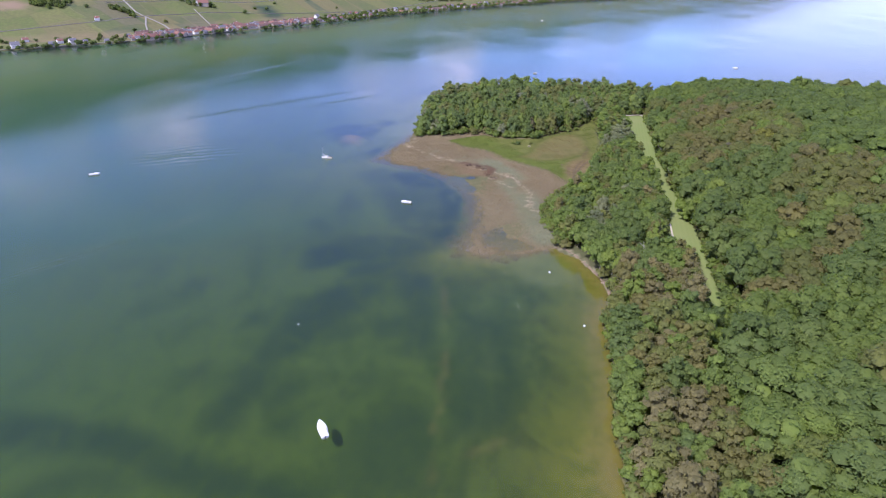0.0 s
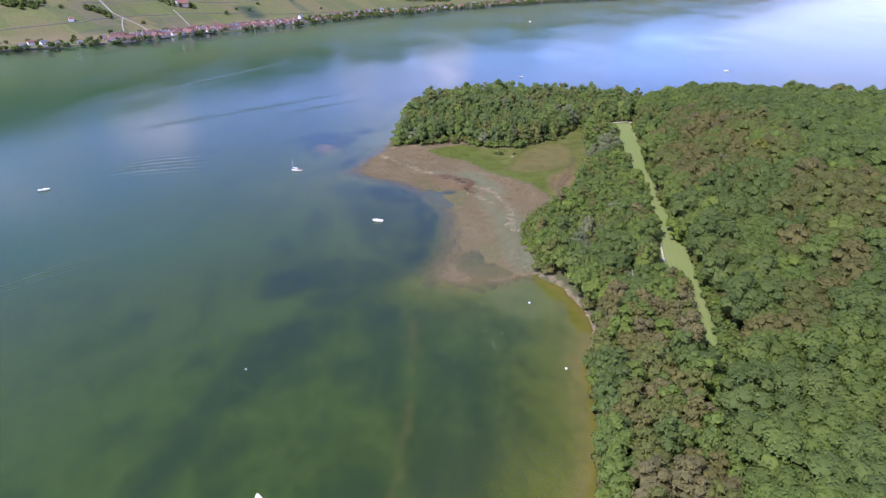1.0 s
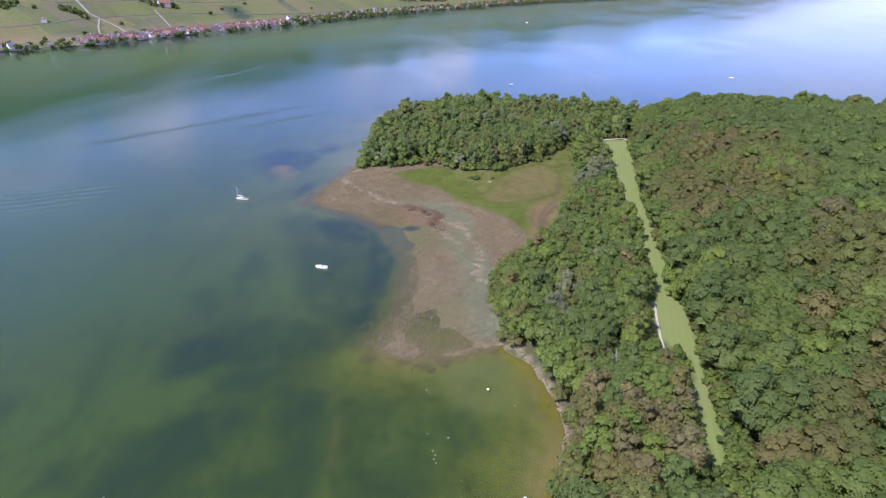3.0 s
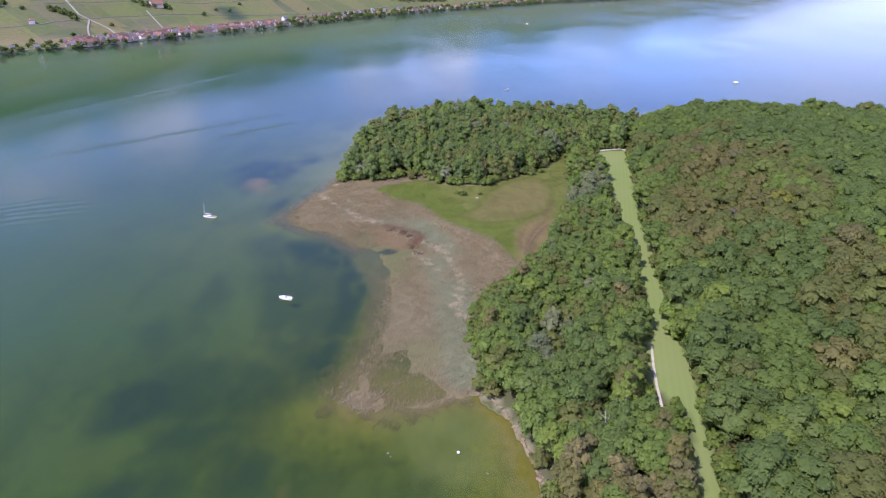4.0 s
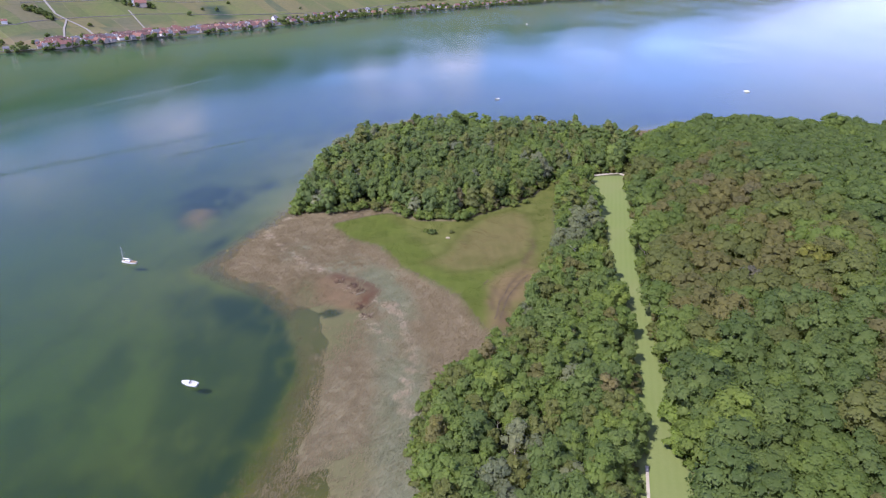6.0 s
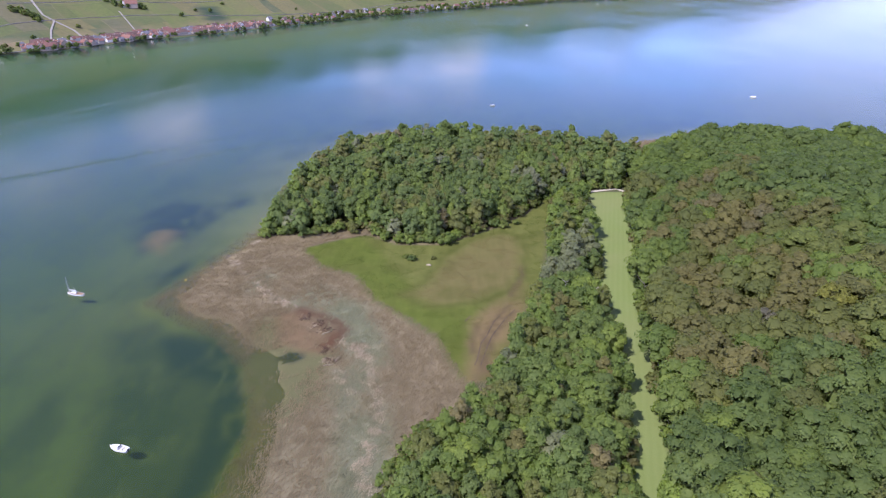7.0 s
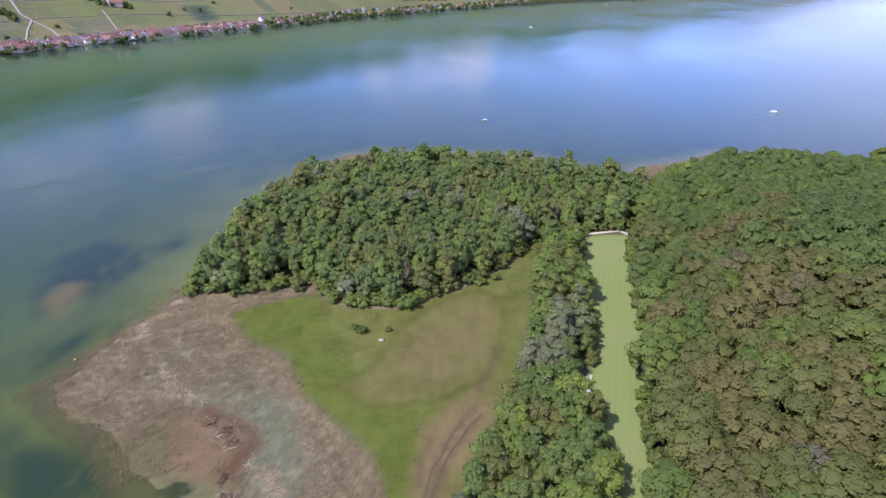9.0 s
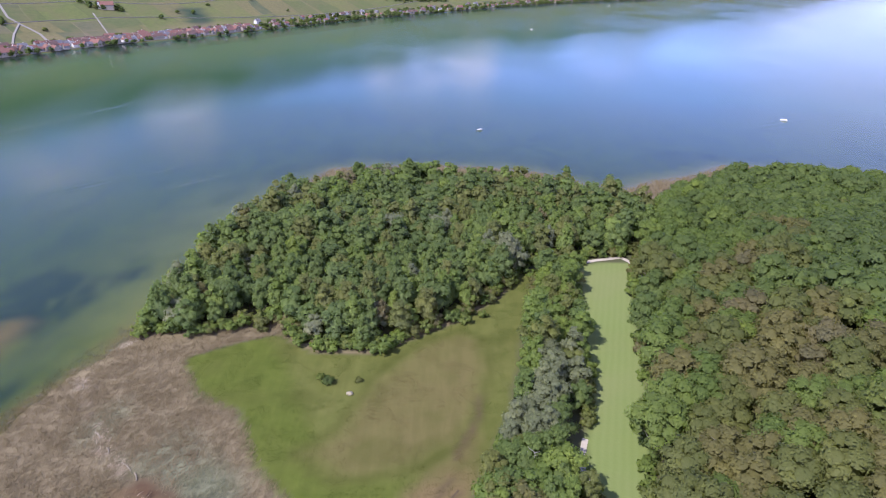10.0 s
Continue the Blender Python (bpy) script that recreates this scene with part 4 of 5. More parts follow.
# the high forest on the ridge: its edge along the lawn as single trees, the rest as one canopy
inner = scatter(FOREST, 8.3, 9, 0.27, keep=lambda x, y: (x < 22 + 0.84 * (y + 40)) & (y > 15))
inner = inner[(signed(STRIP, inner[:, 0], inner[:, 1]) < np.where(inner[:, 1] > 390, -4.2, -2.4)) | ((inner[:, 1] > 215) & (inner[:, 1] < 390))]
inner = inner[~overhung(inner)]
GAPS = [(186, 337, 5), (209, 363, 5), (131, 328, 4), (172, 283, 4)]          # x, y, reach: holes in the canopy
for cx, cy, reach in GAPS:
    inner = inner[np.hypot(inner[:, 0] - cx, inner[:, 1] - cy) > reach]
single = nearest(inner, STRIP[16:] + [(160, 450)], 290)
oak_models = [tree_model("oak_tree", 300 + k, 12.0, 17.0, 1.6, 20, 1250, 0.54, p, 0.0, PALE_BARK, 1.16) for k, p in enumerate(PICKS)]
# stands whose leaves are brownish, and one of deep green
BROWN_STANDS = [[(122, 312), (117, 262), (143, 268), (160, 262), (206, 330), (205, 372), (183, 384), (160, 372), (132, 352)],
                [(150, 396), (186, 416), (196, 440), (230, 450), (176, 388), (152, 374)],
                [(174, 260), (205, 258), (150, 180), (122, 146), (108, 148), (118, 172), (136, 204), (158, 244)],
                [(66, 96), (80, 108), (92, 98), (84, 84), (72, 82)], [(112, 142), (104, 128), (94, 140), (101, 156)], [(128, 270), (146, 282), (140, 262)]]
DEEP_STAND = [(176, 392), (204, 374), (250, 420), (300, 470), (215, 440)]
FRESH = [(76, 74, 6, 0.55), (68, 60, 7, 0.45), (119, 243, 5, 0.5), (119, 300, 8, 0.36), (112, 225, 6, 0.42), (104, 172, 6, 0.42), (152, 440, 6, 0.47), (96, 132, 8, 0.40)]     # x, y, reach, pick


def forest_tint(x, y, rng):
    stray = (lumps(x, y, 16, 71, 2) - 0.5) * 26
    for cx, cy, near, tint in FRESH:
        if math.hypot(x - cx, y - cy) < near:
            return tint
    if max(float(signed(b, x, y)) for b in BROWN_STANDS) + stray > 0:
        return float(np.clip(0.70 + 0.08 * rng.normal(), 0.5, 0.86)) if rng.random() < 0.9 else 0.40
    if float(signed(DEEP_STAND, x, y)) + stray * 0.4 > 0:
        return float(np.clip(0.10 + 0.08 * rng.normal(), 0.0, 0.3))
    return float(np.clip(0.24 + 0.30 * (lumps(x, y, 24, 73, 2) - 0.5) + 0.06 * rng.normal(), 0.04, 0.42)) if rng.random() < 0.96 else 0.62


def oak_pick(x, y, rng):
    t = forest_tint(x, y, rng)
    return int(np.argmin([abs(t - p) for p in PICKS[:7]]))


plant(oak_models, inner[single], 10, oak_pick, [c + " tall broad oak at the forest edge by the lawn" for c in COLOUR], "tree", "trees of the forest edge", 0.84, 1.08)
rest = inner[~single]
close = rest[:, 1] < 350
joined_trees("forest", rest[close], 11, lambda rng: (11.0 + 2.6 * rng.random(), 14.5 + 4.0 * rng.random(), 2.5), forest_tint,
             "dense canopy of green and brownish broadleaf trees on the ridge", 1200, 0.50, True, 1.16, 0.9, 1.14, 16)
joined_trees("far_forest", rest[~close], 12, lambda rng: (9.8 + 2.2 * rng.random(), 8.8 + 3.2 * rng.random(), 2.0), forest_tint,
             "dense canopy of the forest towards the far shore", 400, 0.64, True, 1.08, 0.82, 1.3, 12)

for k, (name, x, y, size, colour, label) in enumerate([("lime_tree", 164.0, 287.0, 0.9, (0.210, 0.215, 0.050), "yellow-green tree standing out of the canopy"),
                                                     ("grey_tree", 146.0, 288.0, 0.72, (0.190, 0.180, 0.130), "pale grey dying tree in the canopy")]):
    ob = tree_model(name, 340 + k, 11.0, 18.5, 3.0, 16, 1500, 0.6, 0.5)
    crown = [c for c in ob.children if c.name.startswith("crown")][0]
    crown.data.materials[0] = foliage("leaves_" + name + "_own", colour)
    ob.matrix_basis = pose(x, y, float(land_height(x, y)) + 2.0) @ Matrix.Scale(size, 4)
    tagged(ob, label, "tree")


def rim(poly, gap, seed, inset, keep=None):
    """Places along a polygon's edge."""
    rng = np.random.default_rng(seed)
    out = []
    for (ax, ay), (bx, by) in zip(poly, poly[1:] + poly[:1]):
        d = math.hypot(bx - ax, by - ay)
        for k in np.arange(rng.random() * gap, d, gap):
            x, y = ax + (bx - ax) * k / d, ay + (by - ay) * k / d
            out.append((x + rng.normal() * inset, y + rng.normal() * inset))
    p = np.array(out)
    return p if keep is None else p[keep(p[:, 0], p[:, 1])]


# low scrub that closes the foot of the woods
scrub = np.concatenate([rim(BELT, 2.0, 21, 0.9, lambda x, y: (y > 60) & (y < 428)), rim(WOOD, 2.2, 22, 1.2, lambda x, y: y < 470), rim(WOOD, 3.2, 25, 2.6, lambda x, y: y < 470), rim(FOREST, 2.8, 23, 0.8, lambda x, y: (x < 200) & (y > 90)),
                        rim([(x + 2.5, y) for x, y in FOREST], 2.0, 26, 1.2, lambda x, y: (x < 115) & (y > 135) & (y < 215))])
scrub = scrub[(np.minimum(along(SIDE, scrub[:, 0], scrub[:, 1] - 1.5), along(SIDE_N, scrub[:, 0], scrub[:, 1] - 1.5)) > 1.9 + 1.6 * lumps(scrub[:, 0], scrub[:, 1], 9, 66)) & (signed(STRIP, scrub[:, 0], scrub[:, 1]) < 1.2) & (signed(ISLAND, scrub[:, 0], scrub[:, 1]) > 0.3) & (along(SHORE, scrub[:, 0], scrub[:, 1]) > 1.2)]
foot = np.concatenate([scatter(BELT, 3.0, 27, 0.4), scatter(FOREST[:6] + FOREST[-5:], 3.0, 28, 0.4)])
foot = foot[overhung(foot, 11.0) & (signed(STRIP, foot[:, 0], foot[:, 1]) < -1.0)]
scrub = np.concatenate([scrub, foot])
joined_trees("scrub", scrub, 24, lambda rng: (3.6 + 1.6 * rng.random(), 2.6 + 2.0 * rng.random(), 0.1), lambda x, y, rng: float(np.clip(rng.normal() * 0.16 + (0.40 if lumps(x, y, 14, 67) > 0.42 else 0.7), 0.1, 0.88)),
             "low green scrub along the foot of the woods", 150, 0.52, lobes=5)

edge = scatter([(43, 213), (40, 230), (43, 250), (50, 263), (66, 274), (72, 282), (67, 266), (54, 254), (49, 238), (47, 220)], 1.9, 29, 0.45)
joined_trees("shore_scrub", edge, 33, lambda rng: (2.0 + 1.4 * rng.random(), 1.0 + 1.3 * rng.random(), 0.0), lambda x, y, rng: float(np.clip(0.48 + 0.10 * rng.normal(), 0.2, 0.75)),
             "low yellow-green bushes between reeds and trees", 90, 0.4, lobes=4)

# a thicket of young trees that narrows the lawn
young = [tree_model("maple_tree", 350 + k, 5.2, 4.4, 0.2, 12, 700, 0.42, p, 0.0, BARK, f) for k, (p, f) in enumerate([(0.46, 1.45), (0.36, 1.25)])]
for k, (x, y, size, kind) in enumerate([(88.0, 180.5, 1.05, 0), (91.5, 187.0, 0.8, 0), (89.0, 185.5, 0.9, 0), (92.2, 193.0, 0.75, 1), (90.0, 191.5, 0.8, 1), (93.2, 196.5, 0.55, 1), (86.5, 175.5, 0.85, 1),
                                        (85.0, 170.0, 0.8, 0), (84.0, 164.5, 0.75, 1), (82.5, 158.5, 0.8, 1), (81.5, 152.0, 0.8, 0), (86.0, 184.0, 0.9, 1), (107.5, 238.0, 1.7, 0), (105.0, 228.5, 1.35, 0), (108.5, 231.5, 1.6, 1)]):
    m = pose(x, y, float(land_height(x, y)), 0, 0, 77 * k) @ Matrix.Scale(size, 4)
    ob = young[kind] if k in (0, 3) else copy_thing(young[kind], m)
    ob.matrix_basis = m
    tagged(ob, "fresh yellow-green young tree beside the lawn" if kind == 0 else "bushy green young tree beside the lawn", "tree", "young trees by the lawn")


# dead snags among the living trees
SNAG = plain("bleached_bark", (0.40, 0.37, 0.32), 0.9, grain=3.0, vary=0.25)
for k, (x, y, high) in enumerate(SNAGS):
    rs = np.random.default_rng(380 + k)
    root = empty("dead_tree", pose(x, y, float(land_height(x, y))))
    v, f = trunk_arrays(rs, high, high * 0.4, 0.16, 5.0)
    stem = new("trunk", raw_mesh("trunk", v, f, SNAG, True))
    stem.parent = root
    for _ in range(7):
        a, h, ln = rs.random() * 6.28, high * (0.45 + 0.45 * rs.random()), 0.8 + 1.2 * rs.random()
        twig = new("branch", raw_mesh("branch", *tube([(0, 0, h), (math.cos(a) * ln * 0.6, math.sin(a) * ln * 0.6, h + ln * 0.4), (math.cos(a) * ln, math.sin(a) * ln, h + ln)], [0.06, 0.04, 0.015], 5), SNAG, True))
        twig.parent = root
    tagged(root, "bare bleached dead tree standing in the wood", "tree", "dead trees")


# ---- reeds ----
def part(name, bm, mat, parent, label="", smooth=False):
    """Links a bmesh as one mesh under a thing or a part."""
    me = bpy.data.meshes.new(name)
    bm.to_mesh(me)
    bm.free()
    me.materials.append(mat)
    if smooth:
        me.polygons.foreach_set("use_smooth", np.full(len(me.polygons), True))
    ob = new(name, me)
    ob.parent = parent
    return tagged(ob, label)


def blades(m, base):
    """Thin stalks: light passes through as well as off them."""
    d, t, s = m.n.new("ShaderNodeBsdfDiffuse"), m.n.new("ShaderNodeBsdfTranslucent"), m.n.new("ShaderNodeMixShader")
    for b in (d, t):
        m.put(b.inputs["Color"], base)
    s.inputs[0].default_value = 0.35
    m.l.new(d.outputs[0], s.inputs[1])
    m.l.new(t.outputs[0], s.inputs[2])
    m.l.new(s.outputs[0], m.out.inputs["Surface"])
    return m.mat


def reed_material():
    m = Nodes("reed_stalks")
    geo = m.n.new("ShaderNodeNewGeometry")
    base = m.ramp(m.attr("tint"), [(0.0, (0.182, 0.144, 0.080)), (0.35, (0.204, 0.166, 0.096)), (0.6, (0.194, 0.194, 0.112)), (0.8, (0.192, 0.204, 0.122)), (0.88, (0.36, 0.29, 0.19)), (1.0, (0.46, 0.38, 0.27))])
    base = m.mix(m.math("MULTIPLY", geo.outputs["Random Per Island"], 0.3), base, m.mix(1.0, base, (0.90, 0.90, 0.88), "MULTIPLY"))
    return blades(m, base)


def reed_bed(name, places, seed, tint, lean, tall, label):
    """Clumps of narrow blades, all in one object."""
    rng = np.random.default_rng(seed)
    n = len(places)
    z = np.maximum(land_height(places[:, 0], places[:, 1]), -0.5)
    V, T = [], []
    for k in range(8):
        h = tall * (0.6 + 0.7 * rng.random(n))
        off = rng.normal(size=(n, 2)) * 0.6
        tip = rng.normal(size=(n, 2)) * 0.4 + np.array([0.5, 0.3])
        tip *= h[:, None] * lean[:, None] / np.maximum(0.3, np.linalg.norm(tip, axis=1))[:, None] * (0.6 + 0.7 * rng.random(n))[:, None]
        wide = np.stack([-tip[:, 1], tip[:, 0]], 1) / np.linalg.norm(tip, axis=1)[:, None] * (0.03 + 0.06 * rng.random(n))[:, None]
        b = places + off
        p0, p1 = np.column_stack([b + wide, z - 0.03]), np.column_stack([b - wide, z - 0.03])
        p2 = np.column_stack([b + tip, z + h * np.clip(1.05 - 0.6 * lean, 0.25, 1.0)])
        V.append(np.stack([p0, p1, p2], 1).reshape(-1, 3))
        T.append(np.repeat(tint, 3))
    V = np.concatenate(V)
    me = raw_mesh(name, V, np.arange(len(V)).reshape(-1, 3), REED)
    floats(me, "tint", np.concatenate(T))
    return tagged(new(name, me), label, "reeds", kind="stuff")


REED = reed_material()
rng = np.random.default_rng(77)
cand = np.stack([rng.uniform(-60, 75, 60000), rng.uniform(185, 392, 60000)], 1)
cx, cy = cand[:, 0], cand[:, 1]
inside = signed(REEDS, cx, cy) + (lumps(cx, cy, 7, 81) - 0.5) * 9
patchy = lumps(cx, cy, 5, 82, 2)
pool = np.hypot((cx - 11) / 1.7, cy - 292.5) > 6.5
chance = soft(inside, -11, 5) * (0.6 + 0.4 * soft(patchy, 0.3, 0.6)) * np.where(pool, 1.0, 0.1) * (1 - 0.8 * soft(signed(FLOOD, cx, cy) + (lumps(cx, cy, 5, 84) - 0.5) * 5, -2, 3))
keep = (rng.random(len(cand)) < chance) & (signed(MEADOW, cx, cy) < 0.5) & (rng.random(len(cand)) > 0.95 * soft(3.5 - along(MUD, cx, cy), -1, 2)) & (rng.random(len(cand)) > 0.6 * soft(signed(RUST, cx, cy), -1, 2)) & (rng.random(len(cand)) > 0.9 * soft(signed(BAY, cx, cy) + (patchy - 0.5) * 8, -1, 6)) & (land_height(cx, cy) > -0.9)
keep &= (inside > -2.5) | (cy > 204)
reeds = cand[keep][:30000]
rx, ry = reeds[:, 0], reeds[:, 1]
green = soft(-along(GREEN_REEDS, rx, ry), -15, -3) * np.maximum(soft(lumps(rx, ry, 14, 52), 0.3, 0.6), soft(-ry, -285, -262))
green = np.maximum(green, 0.3 * soft(signed(SHOOTS, rx, ry), -6, 8))
tint = np.clip(0.25 * lumps(rx, ry, 14, 83) + 0.08 * rng.random(len(rx)) + 0.55 * green * (0.6 + 0.6 * rng.random(len(rx))), 0, 0.8)
ridge = soft(-along(RIDGE, rx, ry), -2.2, -0.4) * soft(lumps(rx, ry, 7, 51), 0.35, 0.6) > rng.random(len(rx)) * 2.4
tint[ridge] = 0.9 + 0.1 * rng.random(ridge.sum())
# arcs on the sunward side: the tussocks' lit faces put into pale stalk colour
tufts = []
for line, count in ((RIDGE_B, 16), (RIDGE[:4], 9), ([(24, 291), (31, 278)], 4)):
    for k in np.linspace(0, len(line) - 1.01, count):
        a, b, u = line[int(k)], line[int(k) + 1], k - int(k)
        x0, y0 = a[0] + (b[0] - a[0]) * u + rng.normal() * 1.1, a[1] + (b[1] - a[1]) * u + rng.normal() * 1.1
        bow = radians(215) + rng.normal() * 0.5
        arc = bow + np.linspace(-0.9, 0.9, 44)
        tufts.append(np.stack([x0 + np.cos(arc) * 1.5 + rng.normal(size=44) * 0.12, y0 + np.sin(arc) * 1.5 + rng.normal(size=44) * 0.12], 1))
tufts = np.concatenate(tufts)
reed_bed("lodged_reeds", tufts, 80, 0.82 + 0.12 * rng.random(len(tufts)), np.full(len(tufts), 1.2), 0.8, "flattened reed stalks in broken arcs, paled as the sunlit faces of tussocks")
reed_bed("reeds", reeds, 78, tint, np.where(ridge, 1.1, 0.75), 1.0, "pink-brown dry reeds with grey-green shoots at the shore")

fr = np.stack([rng.uniform(-15, 360, 26000), rng.uniform(495, 575, 26000)], 1)
fd = signed(ISLAND, fr[:, 0], fr[:, 1])
fr = fr[(fd > -2) & (fd < 24) & (signed(WOOD, fr[:, 0], fr[:, 1]) < 2) & (signed(FOREST, fr[:, 0], fr[:, 1]) < 2)][:7000]
reed_bed("shore_reeds", fr, 79, 0.45 * rng.random(len(fr)), np.full(len(fr), 0.4), 1.6, "straw-coloured reed fringe on the far side of the island")


# ---- grass tussocks and scattered meadow growth ----
def grass_material():
    m = Nodes("grass_blades")
    base = m.ramp(m.attr("tint"), [(0.0, (0.075, 0.110, 0.020)), (0.6, (0.135, 0.135, 0.045)), (1.0, (0.155, 0.125, 0.055))])
    return blades(m, base)


GRASS = grass_material()
gp = np.stack([rng.uniform(-5, 115, 24000), rng.uniform(275, 430, 24000)], 1)
gp = gp[(signed(MEADOW, gp[:, 0], gp[:, 1]) > 0.3) & (lumps(gp[:, 0], gp[:, 1], 6, 91) > 0.5)][:4500]
gt = np.clip(np.maximum(soft(signed(WORN, gp[:, 0], gp[:, 1]), -4, 4), soft(signed(DRY, gp[:, 0], gp[:, 1]), -5, 4)) * 0.8 + 0.3 * rng.random(len(gp)), 0, 1)
meadow_grass = reed_bed("meadow_grass", gp, 92, gt, np.full(len(gp), 0.3), 0.26, "uneven green and brown meadow grass")
meadow_grass.data.materials.clear()
meadow_grass.data.materials.append(GRASS)

for k, (x, y, w, h, p) in enumerate([(45.6, 356.8, 3.4, 2.0, 0.2), (43.0, 359.0, 2.2, 1.2, 0.5), (54.0, 358.0, 2.0, 1.0, 0.62)]):
    r = np.random.default_rng(500 + k)
    v, f, nor, tone = crown_arrays(r, w, h, 0.05, 6, 260, 0.36)
    bush = empty("bush", pose(x, y, float(land_height(x, y)) - 0.05))
    c = new("leaves", raw_mesh("leaves", v, f, foliage("leaves_bush", palette(p)), True))
    rounded(c.data, nor)
    floats(c.data, "bough", tone)
    c.parent = bush
    stem = new("stem", raw_mesh("stem", *tube([(0, 0, -0.2), (0.1, 0, h * 0.4), (0.25, 0.1, h * 0.8)], [0.07, 0.05, 0.02], 5), BARK, True))
    stem.parent = bush
    tagged(bush, "small low bush standing alone on the meadow", "bush", "bushes of the meadow")

rh = np.random.default_rng(520)
heap = new("straw_heap", raw_mesh("straw_heap", ICO_V * (1.3, 0.8, 0.55) * (0.8 + 0.4 * rh.random((len(ICO_V), 1))), ICO_F, plain("straw", (0.30, 0.26, 0.16), 0.95, grain=5.0, vary=0.25), True))
heap.matrix_world = pose(52.2, 352.4, float(land_height(52.2, 352.4)) + 0.2)
tagged(heap, "small pale heap of straw on the meadow", "straw")

# ---- dead wood, stones, buoys ----
DEAD = plain("dead_wood", (0.070, 0.036, 0.024), 0.9, grain=5.0, vary=0.4)
GREY_WOOD = plain("grey_wood", (0.24, 0.21, 0.15), 0.9, grain=5.0, vary=0.35)
STONE = plain("pale_stone", (0.21, 0.20, 0.12), 0.85, grain=7.0, vary=0.3)
WHITE = plain("white_gelcoat", (0.70, 0.70, 0.68), 0.25, grain=2.0, vary=0.06, spec=0.5)
CREAM = plain("cream_canvas", (0.66, 0.64, 0.58), 0.8, grain=9.0, vary=0.12)
DARK = plain("dark_trim", (0.045, 0.050, 0.060), 0.35, grain=6.0, vary=0.2)
GLASS = plain("smoked_glass", (0.035, 0.045, 0.055), 0.08, grain=3.0, vary=0.1, spec=0.6)
ALLOY = plain("mast_alloy", (0.62, 0.63, 0.64), 0.35, 0.8, grain=5.0, vary=0.1)
TEAK = plain("teak_deck", (0.30, 0.21, 0.13), 0.7, grain=9.0, vary=0.25)


def branch_pile(name, x, y, reach, count, mat, seed, label, bare=0.7):
    """A tangle of dead branches, each a limb of its own."""
    r = np.random.default_rng(seed)
    root = empty(name, pose(x, y, max(float(land_height(x, y)), -0.3)))
    for _ in range(count):
        a, d = r.random() * 6.28, r.random() * reach
        px, py = math.cos(a) * d, math.sin(a) * d
        b, ln = r.random() * 6.28, 0.8 + 1.3 * r.random()
        up = bare * r.random() * ln
        pts = [(px, py, -0.1), (px + math.cos(b) * ln * 0.5, py + math.sin(b) * ln * 0.5, up * 0.7 + 0.2), (px + math.cos(b + 0.4) * ln, py + math.sin(b + 0.4) * ln, up + 0.15)]
        o = new("branch", raw_mesh("branch", *tube(pts, [0.09, 0.06, 0.02], 5), mat, True))
        o.parent = root
    return tagged(root, label, "dead wood", "dead wood in the reeds")


BROWN_PILES = [(20.0, 308.5, 3.0), (12.5, 315.0, 2.6), (17.5, 312.0, 2.6), (24.5, 291.5, 2.0), (22.0, 297.0, 1.8)]
for k, (x, y, r) in enumerate(BROWN_PILES):
    branch_pile("branch_pile", x, y, r, 24, DEAD, 600 + k, "heap of dark brown dead branches in the reeds", 0.5)
for k, (x, y, r) in enumerate([(2.4, 203, 3.0), (7.5, 201.5, 3.0), (11, 198.5, 2.6), (4.0, 207, 2.4), (13, 204, 2.6)]):
    branch_pile("bare_bush", x, y, r * 1.3, 12, GREY_WOOD, 620 + k, "bare grey brushwood standing in shallow water", 0.9)

PALE_WOOD = plain("bleached_wood", (0.26, 0.22, 0.15), 0.9, grain=5.0, vary=0.25)
for k, (x, y, a, ln) in enumerate([(-8, 335.5, -40, 3.4), (-3, 330.5, -50, 2.6), (4, 325.5, -35, 4.2), (7.5, 322.5, -55, 3.0), (-22, 354, -60, 2.8), (20.5, 306.5, 30, 3.0), (26, 292.5, 70, 2.6), (23.5, 289.5, 10, 2.2)]):
    log = new("driftwood", raw_mesh("driftwood", *tube([(-ln / 2, 0, 0.12), (-ln * 0.1, 0.15, 0.22), (ln * 0.25, 0.05, 0.2), (ln / 2, -0.2, 0.3)], [0.2, 0.17, 0.13, 0.05], 7), PALE_WOOD, True))
    log.matrix_world = pose(x, y, max(float(land_height(x, y)), 0.0), 0, 0, a)
    tagged(log, "bleached driftwood log washed into the reeds", "driftwood", "driftwood in the reeds")


def stone(x, y, size, seed):
    r = np.random.default_rng(seed)
    bm = bmesh.new()
    bmesh.ops.create_icosphere(bm, subdivisions=2, radius=size)
    for v in bm.verts:
        v.co = Vector((v.co.x * 1.3, v.co.y, v.co.z * 0.7)) * (0.8 + 0.4 * r.random())
    me = bpy.data.meshes.new("stone")
    bm.to_mesh(me)
    bm.free()
    me.materials.append(STONE)
    ob = new("stone", me)
    ob.matrix_world = pose(x, y, 0.02, 0, 0, 360 * r.random())
    return tagged(ob, "pale stone just breaking the lake surface", "stone", "stones in the shallows")


for k, (x, y, s) in enumerate([(19.1, 182.3, 0.45), (19.8, 181.2, 0.3), (20.9, 156.6, 0.35), (21.2, 158.0, 0.4), (20.7, 159.4, 0.35), (21.4, 155.4, 0.3), (19.4, 165.2, 0.3), (24.5, 163.7, 0.4),
                               (42.5, 175.6, 0.4), (32.7, 141.6, 0.25), (18.4, 162.0, 0.22), (27.0, 150.0, 0.22)]):
    stone(x, y, s * 0.6, 700 + k)


